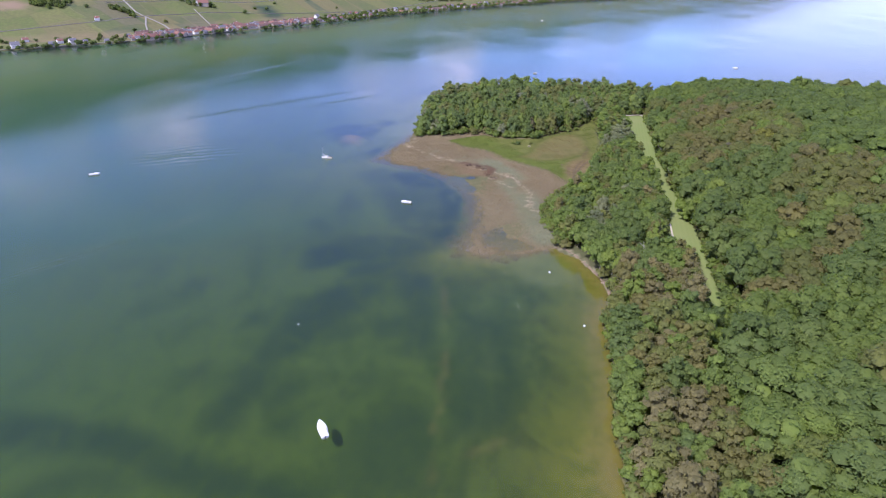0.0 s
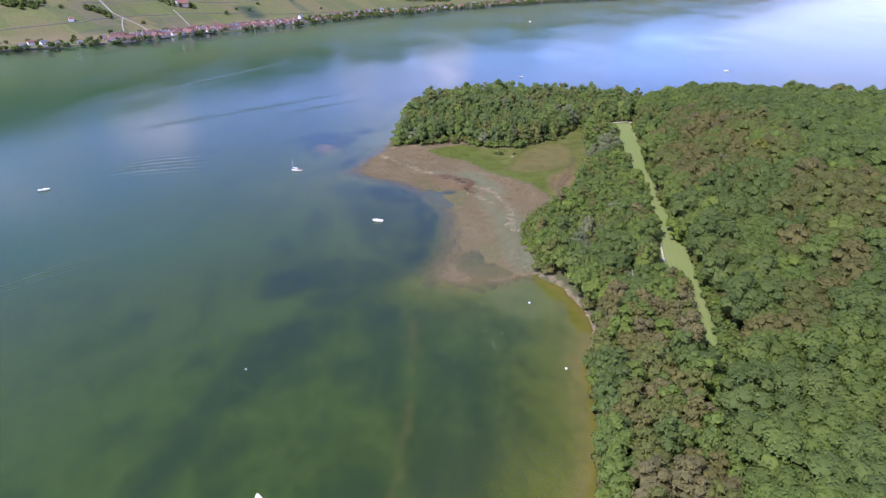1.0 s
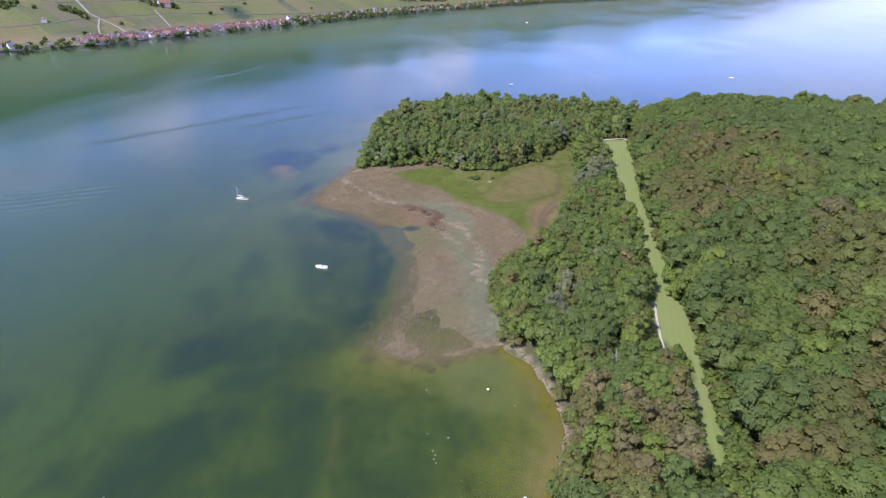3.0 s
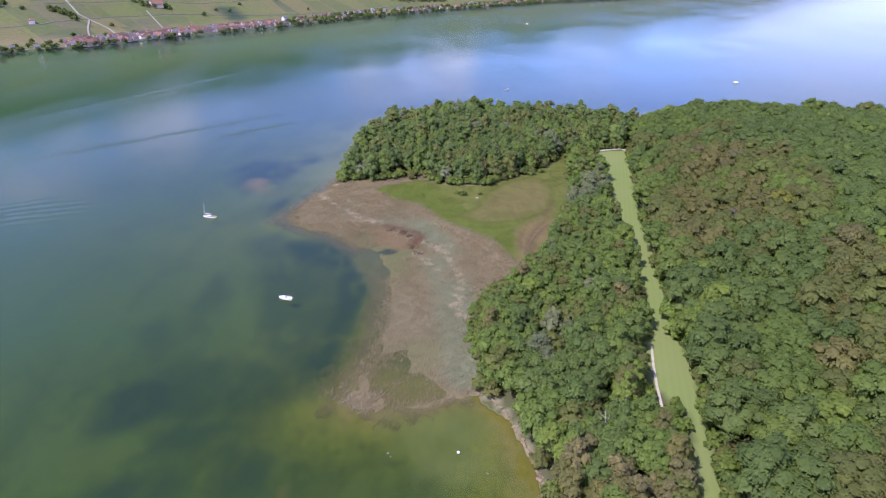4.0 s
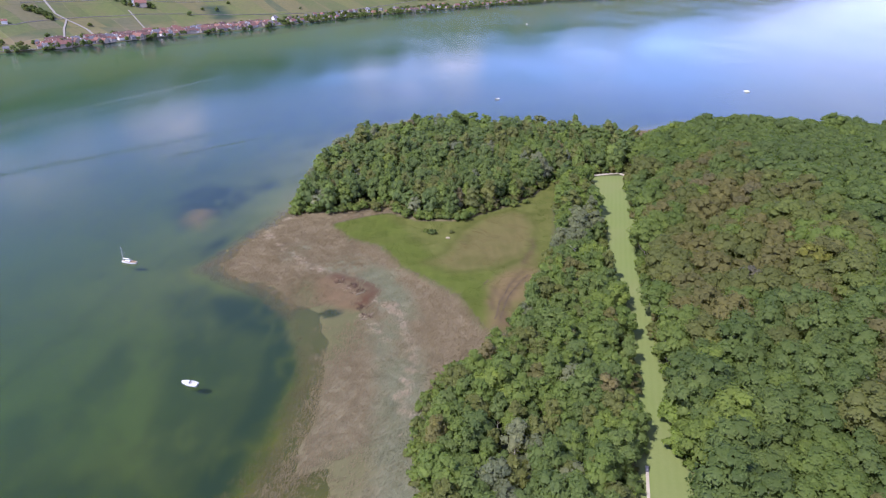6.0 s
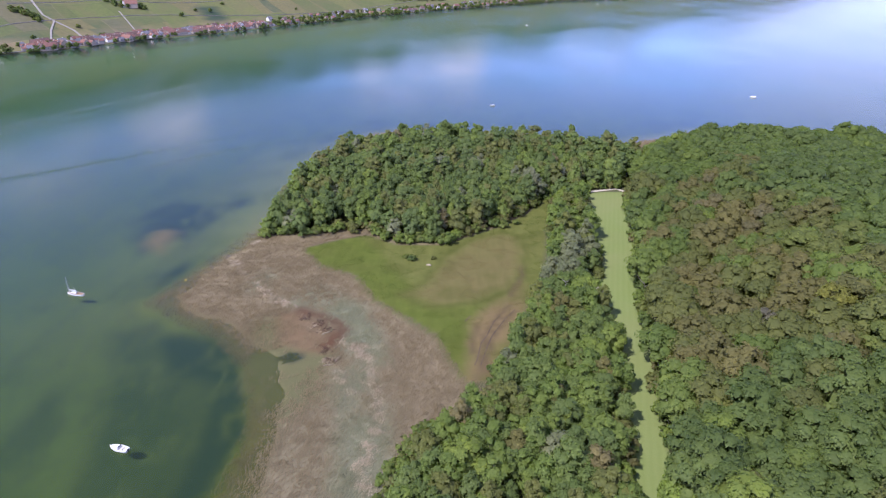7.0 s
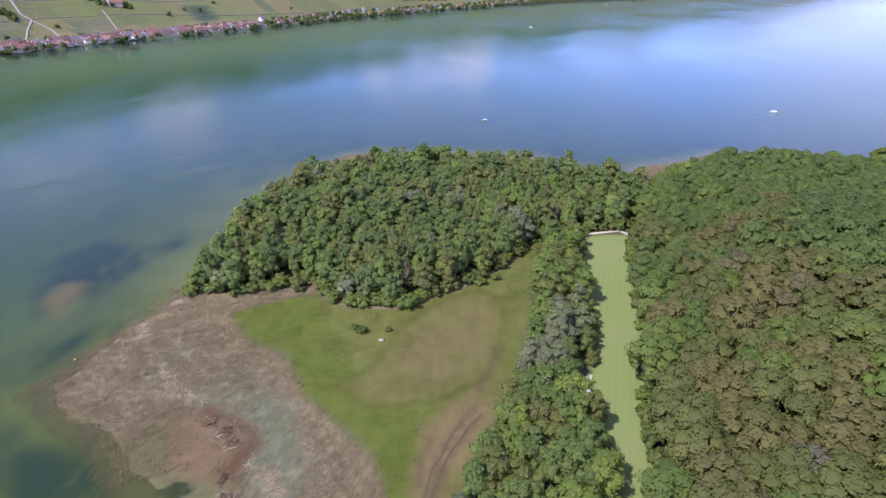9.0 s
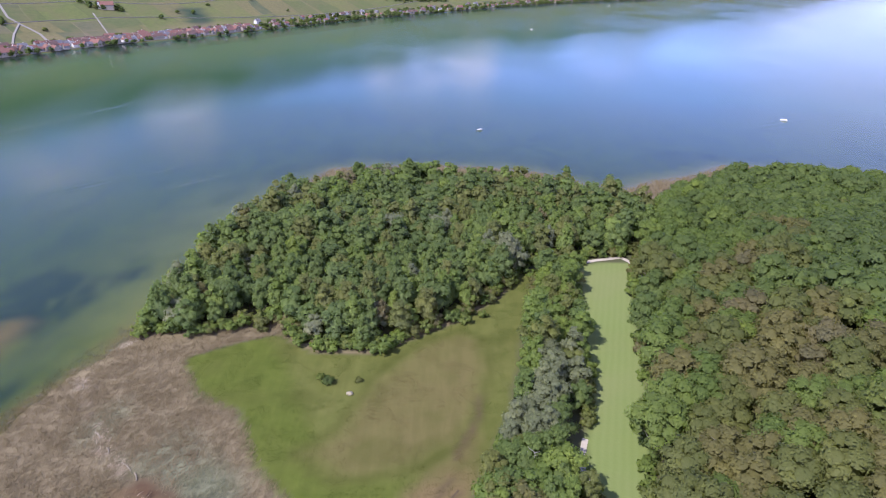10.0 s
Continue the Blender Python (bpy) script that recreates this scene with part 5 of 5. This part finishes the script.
rr = np.random.default_rng(760)
V, Fc, n = [], [], 0
for (ax, ay), (bx, by) in zip(SHORE, SHORE[1:]):
    for _ in range(int(5 * math.hypot(bx - ax, by - ay))):
        k, size = rr.random(), 0.12 + 0.3 * rr.random() ** 2
        x, y = ax + (bx - ax) * k + rr.normal() * 0.28, ay + (by - ay) * k + rr.normal() * 0.28
        V.append(ICO_V * size * (1.2, 1.0, 0.6) * (0.75 + 0.5 * rr.random((len(ICO_V), 1))) + (x, y, max(float(land_height(x, y)), 0.0) + size * 0.2))
        Fc.append(ICO_F + n)
        n += len(ICO_V)
tagged(new("shore_rubble", raw_mesh("shore_rubble", np.concatenate(V), np.concatenate(Fc), plain("rubble", (0.25, 0.185, 0.12), 0.9, grain=2.0, vary=0.4))), "pale stones and flotsam along the water's edge", "stones", kind="stuff")


def buoy(x, y, size, colour, label):
    root = empty("mooring_buoy", pose(x, y, 0.0))
    bm = bmesh.new()
    bmesh.ops.create_uvsphere(bm, u_segments=20, v_segments=12, radius=size)
    for v in bm.verts:
        v.co.z = v.co.z * 0.85 + size * 0.25
    part("float", bm, colour, root, smooth=True)
    bm = bmesh.new()
    bmesh.ops.create_cone(bm, cap_ends=True, segments=12, radius1=size * 0.16, radius2=size * 0.12, depth=size * 0.4, matrix=Matrix.Translation((0, 0, size * 1.2)))
    part("eye", bm, DARK, root, "dark metal ring post")
    return tagged(root, label, "buoy", "buoys")


buoy(36.0, 182.4, 0.37, WHITE, "round white mooring buoy on shallow water")
buoy(40.8, 144.8, 0.37, WHITE, "round white mooring buoy on shallow water")
buoy(-51.0, 146.0, 0.27, WHITE, "small white mooring buoy on green water")
buoy(-37.0, 341.5, 0.28, plain("yellow_paint", (0.70, 0.50, 0.08), 0.4), "small yellow buoy off the reed point")


# ---- boats ----
def hull_mesh(length, beam, side, draft, stern=0.8, fine=2.2):
    """A lofted hull with a sheer line, flared bow and flat transom, open at the top."""
    bm = bmesh.new()
    rows = []
    n = 14
    for i in range(n + 1):
        u = i / n
        w = beam / 2 * (stern + (1 - stern) * min(1, u / 0.4)) * (1 - max(0.0, (u - 0.45) / 0.55) ** fine)
        w = max(w, 0.02)
        x = -length / 2 + length * u
        top = side * (1 + 0.35 * u * u)
        rows.append([bm.verts.new((x, s * w * k, z)) for s, k, z in
                     ((-1, 1.0, top), (-1, 0.93, top * 0.35), (-1, 0.6, -draft * 0.6), (0, 0, -draft * (1 - 0.7 * u ** 4)), (1, 0.6, -draft * 0.6), (1, 0.93, top * 0.35), (1, 1.0, top))])
    for a, b in zip(rows, rows[1:]):
        for k in range(6):
            bm.faces.new((a[k], b[k], b[k + 1], a[k + 1]))
    bm.faces.new(rows[0][::-1])
    bmesh.ops.recalc_face_normals(bm, faces=bm.faces)
    return bm


def deck_mesh(length, beam, side, stern=0.8, fine=2.2, inset=0.97, well=(-0.4, -0.05), depth=0.35):
    """The deck inside the sheer, with a sunken cockpit well between two stations."""
    bm = bmesh.new()
    n, rows = 14, []
    for i in range(n + 1):
        u = i / n
        w = max(beam / 2 * (stern + (1 - stern) * min(1, u / 0.4)) * (1 - max(0.0, (u - 0.45) / 0.55) ** fine) * inset, 0.02)
        x, top = -length / 2 + length * u, side * (1 + 0.35 * u * u) - 0.02
        low = top - depth if well[0] < u - 0.5 < well[1] else top + 0.05
        rows.append([bm.verts.new((x, y, z)) for y, z in ((-w, top), (-w * 0.72, top + 0.03), (-w * 0.68, low), (w * 0.68, low), (w * 0.72, top + 0.03), (w, top))])
    for a, b in zip(rows, rows[1:]):
        for k in range(5):
            bm.faces.new((a[k], b[k], b[k + 1], a[k + 1]))
    bmesh.ops.recalc_face_normals(bm, faces=bm.faces)
    return bm


def block(cx, cy, cz, sx, sy, sz, taper=1.0, rake=0.0, bevel=0.04):
    """A bevelled block whose top is narrower and set back."""
    bm = bmesh.new()
    bmesh.ops.create_cube(bm, size=1.0)
    for v in bm.verts:
        up = v.co.z > 0
        k = taper if up else 1.0
        v.co = Vector((cx + v.co.x * sx * k - (rake if up else 0), cy + v.co.y * sy * k, cz + (v.co.z + 0.5) * sz))
    bmesh.ops.bevel(bm, geom=bm.edges[:], offset=bevel, segments=2, affect="EDGES")
    return bm


def rod(points, radii, sides=8):
    v, f = tube(points, radii, sides)
    bm = bmesh.new()
    vs = [bm.verts.new(p) for p in v]
    for t in f:
        bm.faces.new([vs[i] for i in t])
    return bm


def motorboat(x, y, heading, length, beam, label, covered=False):
    root = empty("motorboat", pose(x, y, 0.05, 0, 0, heading))
    side = 0.62
    part("hull", hull_mesh(length, beam, side, 0.3), WHITE, root, smooth=True)
    part("deck", deck_mesh(length, beam, side), CREAM if not covered else WHITE, root)
    part("rubbing_strake", rod([(-length / 2, beam * 0.40, side * 0.8), (0, beam * 0.49, side * 0.85), (length * 0.25, beam * 0.42, side * 0.95)], [0.03] * 3), DARK, root, "dark rubber strake")
    if covered:
        part("cover", block(-length * 0.16, 0, side, length * 0.52, beam * 0.78, 0.55, 0.78, 0.0, 0.12), CREAM, root, "cream canvas cockpit cover")
        part("cabin", block(length * 0.18, 0, side * 1.05, length * 0.3, beam * 0.6, 0.42, 0.75, 0.1, 0.1), WHITE, root)
    else:
        part("cabin", block(length * 0.12, 0, side * 1.02, length * 0.34, beam * 0.66, 0.4, 0.78, 0.1, 0.1), WHITE, root)
        part("windscreen", block(-length * 0.06, 0, side * 1.1 + 0.3, 0.22, beam * 0.62, 0.42, 0.85, 0.12, 0.03), GLASS, root, "dark tinted windscreen")
        for s in (-1, 1):
            part("seat", block(-length * 0.2, s * beam * 0.17, side - 0.28, 0.5, beam * 0.24, 0.4, 0.9, 0.0, 0.06), CREAM, root, "cream padded seat")
    engine = part("outboard_engine", block(-length / 2 - 0.18, 0, 0.35, 0.42, 0.36, 0.62, 0.85, 0.05, 0.08), DARK, root, "dark outboard engine")
    part("shaft", rod([(-length / 2 - 0.2, 0, 0.4), (-length / 2 - 0.25, 0, -0.5)], [0.08, 0.06]), DARK, engine)
    return tagged(root, label, "boat", "boats on the lake")


def sailboat(x, y, heading, length, beam, label):
    root = empty("sailboat", pose(x, y, 0.05, 0, 0, heading))
    part("hull", hull_mesh(length, beam, 0.6, 0.45, 0.62, 1.8), WHITE, root, smooth=True)
    part("deck", deck_mesh(length, beam, 0.6, 0.62, 1.8, well=(-0.42, -0.12)), TEAK, root, "weathered teak deck")
    cabin = part("cabin", block(length * 0.08, 0, 0.62, length * 0.34, beam * 0.55, 0.42, 0.82, 0.05, 0.08), WHITE, root)
    for s in (-1, 1):
        part("cabin_window", block(length * 0.07, s * beam * 0.255, 0.76, length * 0.2, 0.04, 0.15, 1.0, 0.0, 0.012), GLASS, cabin, "dark cabin window")
    foot = length * 0.36
    part("mast", rod([(foot, 0, 0.6), (foot, 0, 4.2), (foot, 0, 6.6)], [0.085, 0.08, 0.05]), ALLOY, root)
    part("boom", rod([(foot - 0.1, 0, 1.6), (-length * 0.12, 0, 1.6)], [0.06, 0.05]), ALLOY, root)
    part("furled_sail", rod([(foot - 0.15, 0, 1.74), (length * 0.1, 0, 1.76), (-length * 0.1, 0, 1.7)], [0.14, 0.12, 0.05]), CREAM, root, "cream furled sail on the boom")
    for tip in ((-length * 0.16, 0, 0.8), (length * 0.49, 0, 0.75), (foot - 0.2, beam * 0.4, 0.65), (foot - 0.2, -beam * 0.4, 0.65)):
        part("stay", rod([(foot, 0, 6.5), tip], [0.014, 0.014], 5), ALLOY, root)
    part("rudder", block(-length * 0.5 - 0.12, 0, -0.4, 0.3, 0.06, 0.9, 0.8, 0.0, 0.02), TEAK, root)
    return tagged(root, label, "boat", "boats on the lake")


motorboat(-21.0, 256.0, 165, 4.9, 2.1, "white open motorboat with windscreen moored off the reeds")
motorboat(-35.2, 97.0, 112, 6.4, 2.4, "white cabin boat under a cream cockpit cover", True)
motorboat(-192.0, 298.0, 20, 5.4, 2.0, "white motor cruiser out on the blue water")
motorboat(332.0, 684.0, 150, 5.2, 2.0, "white motorboat drawing a faint wake", True)
motorboat(99.0, 640.0, 20, 4.0, 1.6, "small white open boat far out")
motorboat(212.0, 1303.0, 120, 6.0, 2.2, "small white boat far across the lake", True)
motorboat(480.0, 1900.0, 60, 9.0, 3.0, "white passenger launch near the far shore", True)
sailboat(-71.2, 330.2, 170, 6.2, 2.0, "white sailing yacht at anchor with bare mast")

# ---- the far shore: houses, lanes, trees ----
PLASTER = [plain("plaster_white", (0.60, 0.58, 0.53), 0.9, grain=1.5, vary=0.15), plain("plaster_cream", (0.29, 0.25, 0.20), 0.9, grain=1.5, vary=0.15),
           plain("plaster_grey", (0.24, 0.23, 0.22), 0.9, grain=1.5, vary=0.2)]
TILES = [plain("roof_tile_red", (0.200, 0.098, 0.074), 0.85, grain=3.0, vary=0.3), plain("roof_tile_brown", (0.140, 0.084, 0.068), 0.85, grain=3.0, vary=0.3),
         plain("roof_slate", (0.135, 0.130, 0.140), 0.7, grain=3.0, vary=0.25)]
LANE = plain("pale_lane", (0.21, 0.195, 0.16), 0.9, grain=0.5, vary=0.15)


def gable_walls(length, width, tall, ridge):
    bm = bmesh.new()
    prof = [(-width / 2, -1.0), (width / 2, -1.0), (width / 2, tall), (0, tall + ridge), (-width / 2, tall)]
    a = [bm.verts.new((-length / 2, y, z)) for y, z in prof]
    b = [bm.verts.new((length / 2, y, z)) for y, z in prof]
    bm.faces.new(a[::-1])
    bm.faces.new(b)
    for k in range(5):
        bm.faces.new((a[k], a[(k + 1) % 5], b[(k + 1) % 5], b[k]))
    bmesh.ops.recalc_face_normals(bm, faces=bm.faces)
    return bm


def gable_roof(length, width, tall, ridge, over=0.5, thick=0.22):
    bm = bmesh.new()
    k = ridge / (width / 2)
    e = width / 2 + over
    prof = [(-e, tall - over * k), (0, tall + ridge), (e, tall - over * k)]
    ring = [(y, z + 0.05) for y, z in prof] + [(y, z + 0.05 + thick) for y, z in prof[::-1]]
    a = [bm.verts.new((-length / 2 - over, y, z)) for y, z in ring]
    b = [bm.verts.new((length / 2 + over, y, z)) for y, z in ring]
    for i in range(6):
        bm.faces.new((a[i], a[(i + 1) % 6], b[(i + 1) % 6], b[i]))
    for s in (a, b):
        bm.faces.new((s[0], s[1], s[4], s[5]))
        bm.faces.new((s[1], s[2], s[3], s[4]))
    bmesh.ops.recalc_face_normals(bm, faces=bm.faces)
    return bm


def house(length, width, tall, ridge, wall, roof, label):
    root = empty("house")
    part("wall", gable_walls(length, width, tall, ridge), wall, root)
    r = part("roof", gable_roof(length, width, tall, ridge), roof, root)
    part("chimney", block(length * 0.2, width * 0.12, tall + ridge * 0.5, 0.8, 0.8, ridge * 0.5 + 1.0, 1.0, 0.0, 0.05), wall, r)
    for k in range(3):
        part("window", block(length * (k - 1) * 0.28, -width / 2 - 0.02, tall * 0.45, 1.1, 0.1, 1.4, 1.0, 0.0, 0.02), GLASS, root, "dark window")
    return tagged(root, label, "house", "houses of the lakeside village")


MODELS = [house(12, 9, 6.0, 4.0, PLASTER[0], TILES[0], "white village house with a red tiled roof"), house(15, 9, 6.5, 4.2, PLASTER[1], TILES[1], "cream village house with a brown tiled roof"),
          house(10, 8, 5.5, 3.6, PLASTER[2], TILES[0], "grey village house with a red tiled roof"), house(13, 10, 6.5, 4.5, PLASTER[0], TILES[2], "white house with a slate grey roof"),
          house(18, 10, 6.0, 4.5, PLASTER[1], TILES[0], "long cream house with a red tiled roof"), house(9, 7, 4.0, 3.0, PLASTER[2], TILES[2], "small grey lakeside house with a slate roof")]
COAST = FAR[3:14]
steps = [math.hypot(b[0] - a[0], b[1] - a[1]) for a, b in zip(COAST, COAST[1:])]


def coast(s, inland):
    """A place s metres along the far shore and some metres inland, with the shore's direction."""
    for (a, b), d in zip(zip(COAST, COAST[1:]), steps):
        if s <= d:
            ux, uy = (b[0] - a[0]) / d, (b[1] - a[1]) / d
            return a[0] + ux * s - uy * inland, a[1] + uy * s + ux * inland, math.degrees(math.atan2(uy, ux))
        s -= d
    return (*COAST[-1], 50.0)


hr = random.Random(5)
spots = []
for s in np.arange(170, 560, 7.2):
    for row in (11, 19, 27, 35, 43):
        if hr.random() < (0.92 if row < 30 else 0.65):
            spots.append((s + hr.uniform(-3, 3), row + hr.uniform(-3, 3), hr.choice([0, 1, 1, 2, 2, 4, 5, 5, 3])))
for s in np.arange(600, 2000, 13.0):
    for row in (12, 30, 52):
        if hr.random() < (0.55 if row < 20 else 0.3):
            spots.append((s + hr.uniform(-5, 5), row + hr.uniform(-5, 5), hr.choice([1, 1, 2, 2, 4, 5, 5, 5, 3])))
for s, row, kind in [(20, 14, 3), (62, 16, 5), (75, 30, 0), (88, 18, 3), (105, 24, 5), (40, 60, 0), (130, 14, 5), (150, 120, 0), (165, 12, 2), (12, 130, 5)]:
    spots.append((s, row, kind))
first = set()
for s, row, kind in spots:
    x, y, a = coast(s, row)
    m = pose(x, y, float(land_height(x, y)) - 0.3, 0, 0, a + hr.choice([0, 0, 90, 180]) + hr.uniform(-14, 14)) @ Matrix.Scale(hr.uniform(0.52, 0.78), 4)
    if kind in first:
        copy_thing(MODELS[kind], m).matrix_basis = m
    else:
        MODELS[kind].matrix_basis = m
        first.add(kind)

cx0, cy0 = -425.0, 1168.0
church = empty("church", pose(cx0, cy0, float(land_height(cx0, cy0)) - 0.3, 0, 0, 25) @ Matrix.Scale(0.8, 4))
part("wall", gable_walls(22, 10, 8, 6), PLASTER[1], church)
part("roof", gable_roof(22, 10, 8, 6), TILES[0], church, "red tiled nave roof")
part("tower", block(-12.8, 0, -0.5, 4.0, 4.0, 13.0, 1.0, 0.0, 0.1), PLASTER[0], church, "white plastered tower")
bm = bmesh.new()
bmesh.ops.create_cone(bm, cap_ends=True, segments=4, radius1=3.1, radius2=0.05, depth=5, matrix=Matrix.Translation((-12.8, 0, 15.0)) @ Matrix.Rotation(radians(45), 4, "Z"))
part("spire", bm, TILES[0], church, "pointed red tiled spire")
tagged(church, "white church with a tower among the vineyards", "church")


def ribbon(name, line, width, mat, label, lift=0.7, step=6):
    """A lane laid over the ground."""
    pts = []
    for a, b in zip(line, line[1:]):
        n = max(2, int(math.hypot(b[0] - a[0], b[1] - a[1]) / step))
        pts += [(a[0] + (b[0] - a[0]) * k / n, a[1] + (b[1] - a[1]) * k / n) for k in range(n)]
    pts.append(line[-1])
    p = np.array(pts)
    d = np.gradient(p, axis=0)
    d /= np.linalg.norm(d, axis=1)[:, None]
    side = np.stack([-d[:, 1], d[:, 0]], 1) * width / 2
    lo, hi = p - side, p + side
    z = np.maximum(land_height(p[:, 0], p[:, 1]), 0.4) + lift
    ring = [np.column_stack([lo, z]), np.column_stack([hi, z]), np.column_stack([hi, z - 1.5]), np.column_stack([lo, z - 1.5])]
    V = np.stack(ring, 1).reshape(-1, 3)
    i = np.arange(len(p) - 1)[:, None] * 4
    F4 = np.concatenate([np.concatenate([i + k, i + (k + 1) % 4, i + 4 + (k + 1) % 4, i + 4 + k], 1) for k in range(4)])
    return tagged(new(name, raw_mesh(name, V, F4, mat)), label, "road", kind="structure")


WHEEL_RUTS = [[(71.2, 304.6), (73.9, 312.6), (76.6, 316.8)], [(72.8, 304.6), (77.9, 314.4), (81.6, 319.9)], [(66.4, 288.9), (67.3, 291.4), (69.1, 300.6), (71.2, 304.6)], [(64.6, 312.6), (66.4, 316.0)], [(68.2, 288.9), (71.0, 299.2), (72.8, 304.6)]]
GRAVEL = plain("pale_gravel", (0.40, 0.35, 0.27), 0.95, grain=2.0, vary=0.22)
ribbon("path_1", SIDE, 0.7, GRAVEL, "pale gravel path beside the lawn", 0.12, 1.6)
ribbon("path_2", SIDE_N, 1.5, GRAVEL, "short stretch of pale gravel path", 0.12, 1.6)
ribbon("path_3", TRACK[:4], 1.8, GRAVEL, "pale sandy track across the head of the lawn", 0.12, 1.6)
ribbon("path_4", [(x - 0.9, y) for x, y in TRACK[3:]], 0.6, GRAVEL, "wheel track at the edge of the lawn", 0.12, 1.6)
ribbon("path_5", [(x + 0.9, y) for x, y in TRACK[3:]], 0.6, GRAVEL, "wheel track at the edge of the lawn", 0.12, 1.6)
SOIL = plain("rut_soil", (0.085, 0.060, 0.032), 0.95, grain=1.5, vary=0.3)
for k, line in enumerate(WHEEL_RUTS):
    ribbon("track_%d" % (k + 1), line, 0.42, SOIL, "brown wheel rut worn into the meadow", 0.05, 1.2)
ribbon("road_1", [(-560, 1124), (-532, 1092), (-496, 1052), (-477, 1043), (-461, 1038), (-445, 1031), (-418, 1008)], 2.8, LANE, "pale lane climbing through the vineyards")
ribbon("road_2", [(-477, 1043), (-465, 1010), (-451, 982), (-440, 960)], 2.4, LANE, "pale lane down to the village")
ribbon("road_3", [(-433, 1141), (-405, 1108), (-377, 1075)], 1.8, LANE, "narrow pale vineyard lane")
ribbon("road_4", [coast(s, 7)[:2] for s in range(0, 2000, 40)], 2.2, LANE, "pale road along the far shore")
ribbon("road_5", [coast(s, 95 + 25 * math.sin(s / 170))[:2] for s in range(0, 1500, 40)], 1.2, LANE, "pale lane across the slope")
ribbon("road_6", [coast(s, 150 + 0.05 * s + 20 * math.sin(s / 120))[:2] for s in range(250, 1300, 40)], 1.1, LANE, "narrow lane high on the slope")

places = []
for s in np.arange(0, 2050, 6.0):
    if hr.random() < (0.5 if 170 < s < 620 else 0.7):
        places.append(coast(s + hr.uniform(-3, 3), hr.uniform(1.3, 4.5))[:2])
    for _ in range(2 if s > 600 else 1):
        if hr.random() < 0.8:
            places.append(coast(s + hr.uniform(-3, 3), hr.uniform(8, 60))[:2])
    if hr.random() < 0.10:
        places.append(coast(s, hr.uniform(70, 240))[:2])
for (ax, ay), (bx, by), wide, count in [((-610, 975), (-572, 1000), 12, 50), ((-514, 1030), (-478, 1022), 8, 40), ((-60, 1640), (80, 1770), 14, 80), ((-450, 1150), (-400, 1165), 10, 22),
                                       ((-250, 1190), (-190, 1280), 12, 36), ((-170, 1330), (-90, 1450), 12, 40)]:
    for _ in range(count):
        k = hr.random()
        places.append((ax + (bx - ax) * k + hr.gauss(0, wide / 2) - 12, ay + (by - ay) * k + hr.gauss(0, wide / 2) + 10))
places = np.array(places)
places = places[signed(FAR, places[:, 0], places[:, 1]) > 1.2]
joined_trees("far_trees", places, 31, lambda rng: (3.6 + 3 * rng.random(), 3.0 + 4 * rng.random(), 0.2), lambda x, y, rng: float(np.clip(0.2 + 0.2 * rng.normal(), 0, 0.8)),
             "dark green trees and hedges along the far shore", 48, 1.4, False, 0.9, lobes=5)
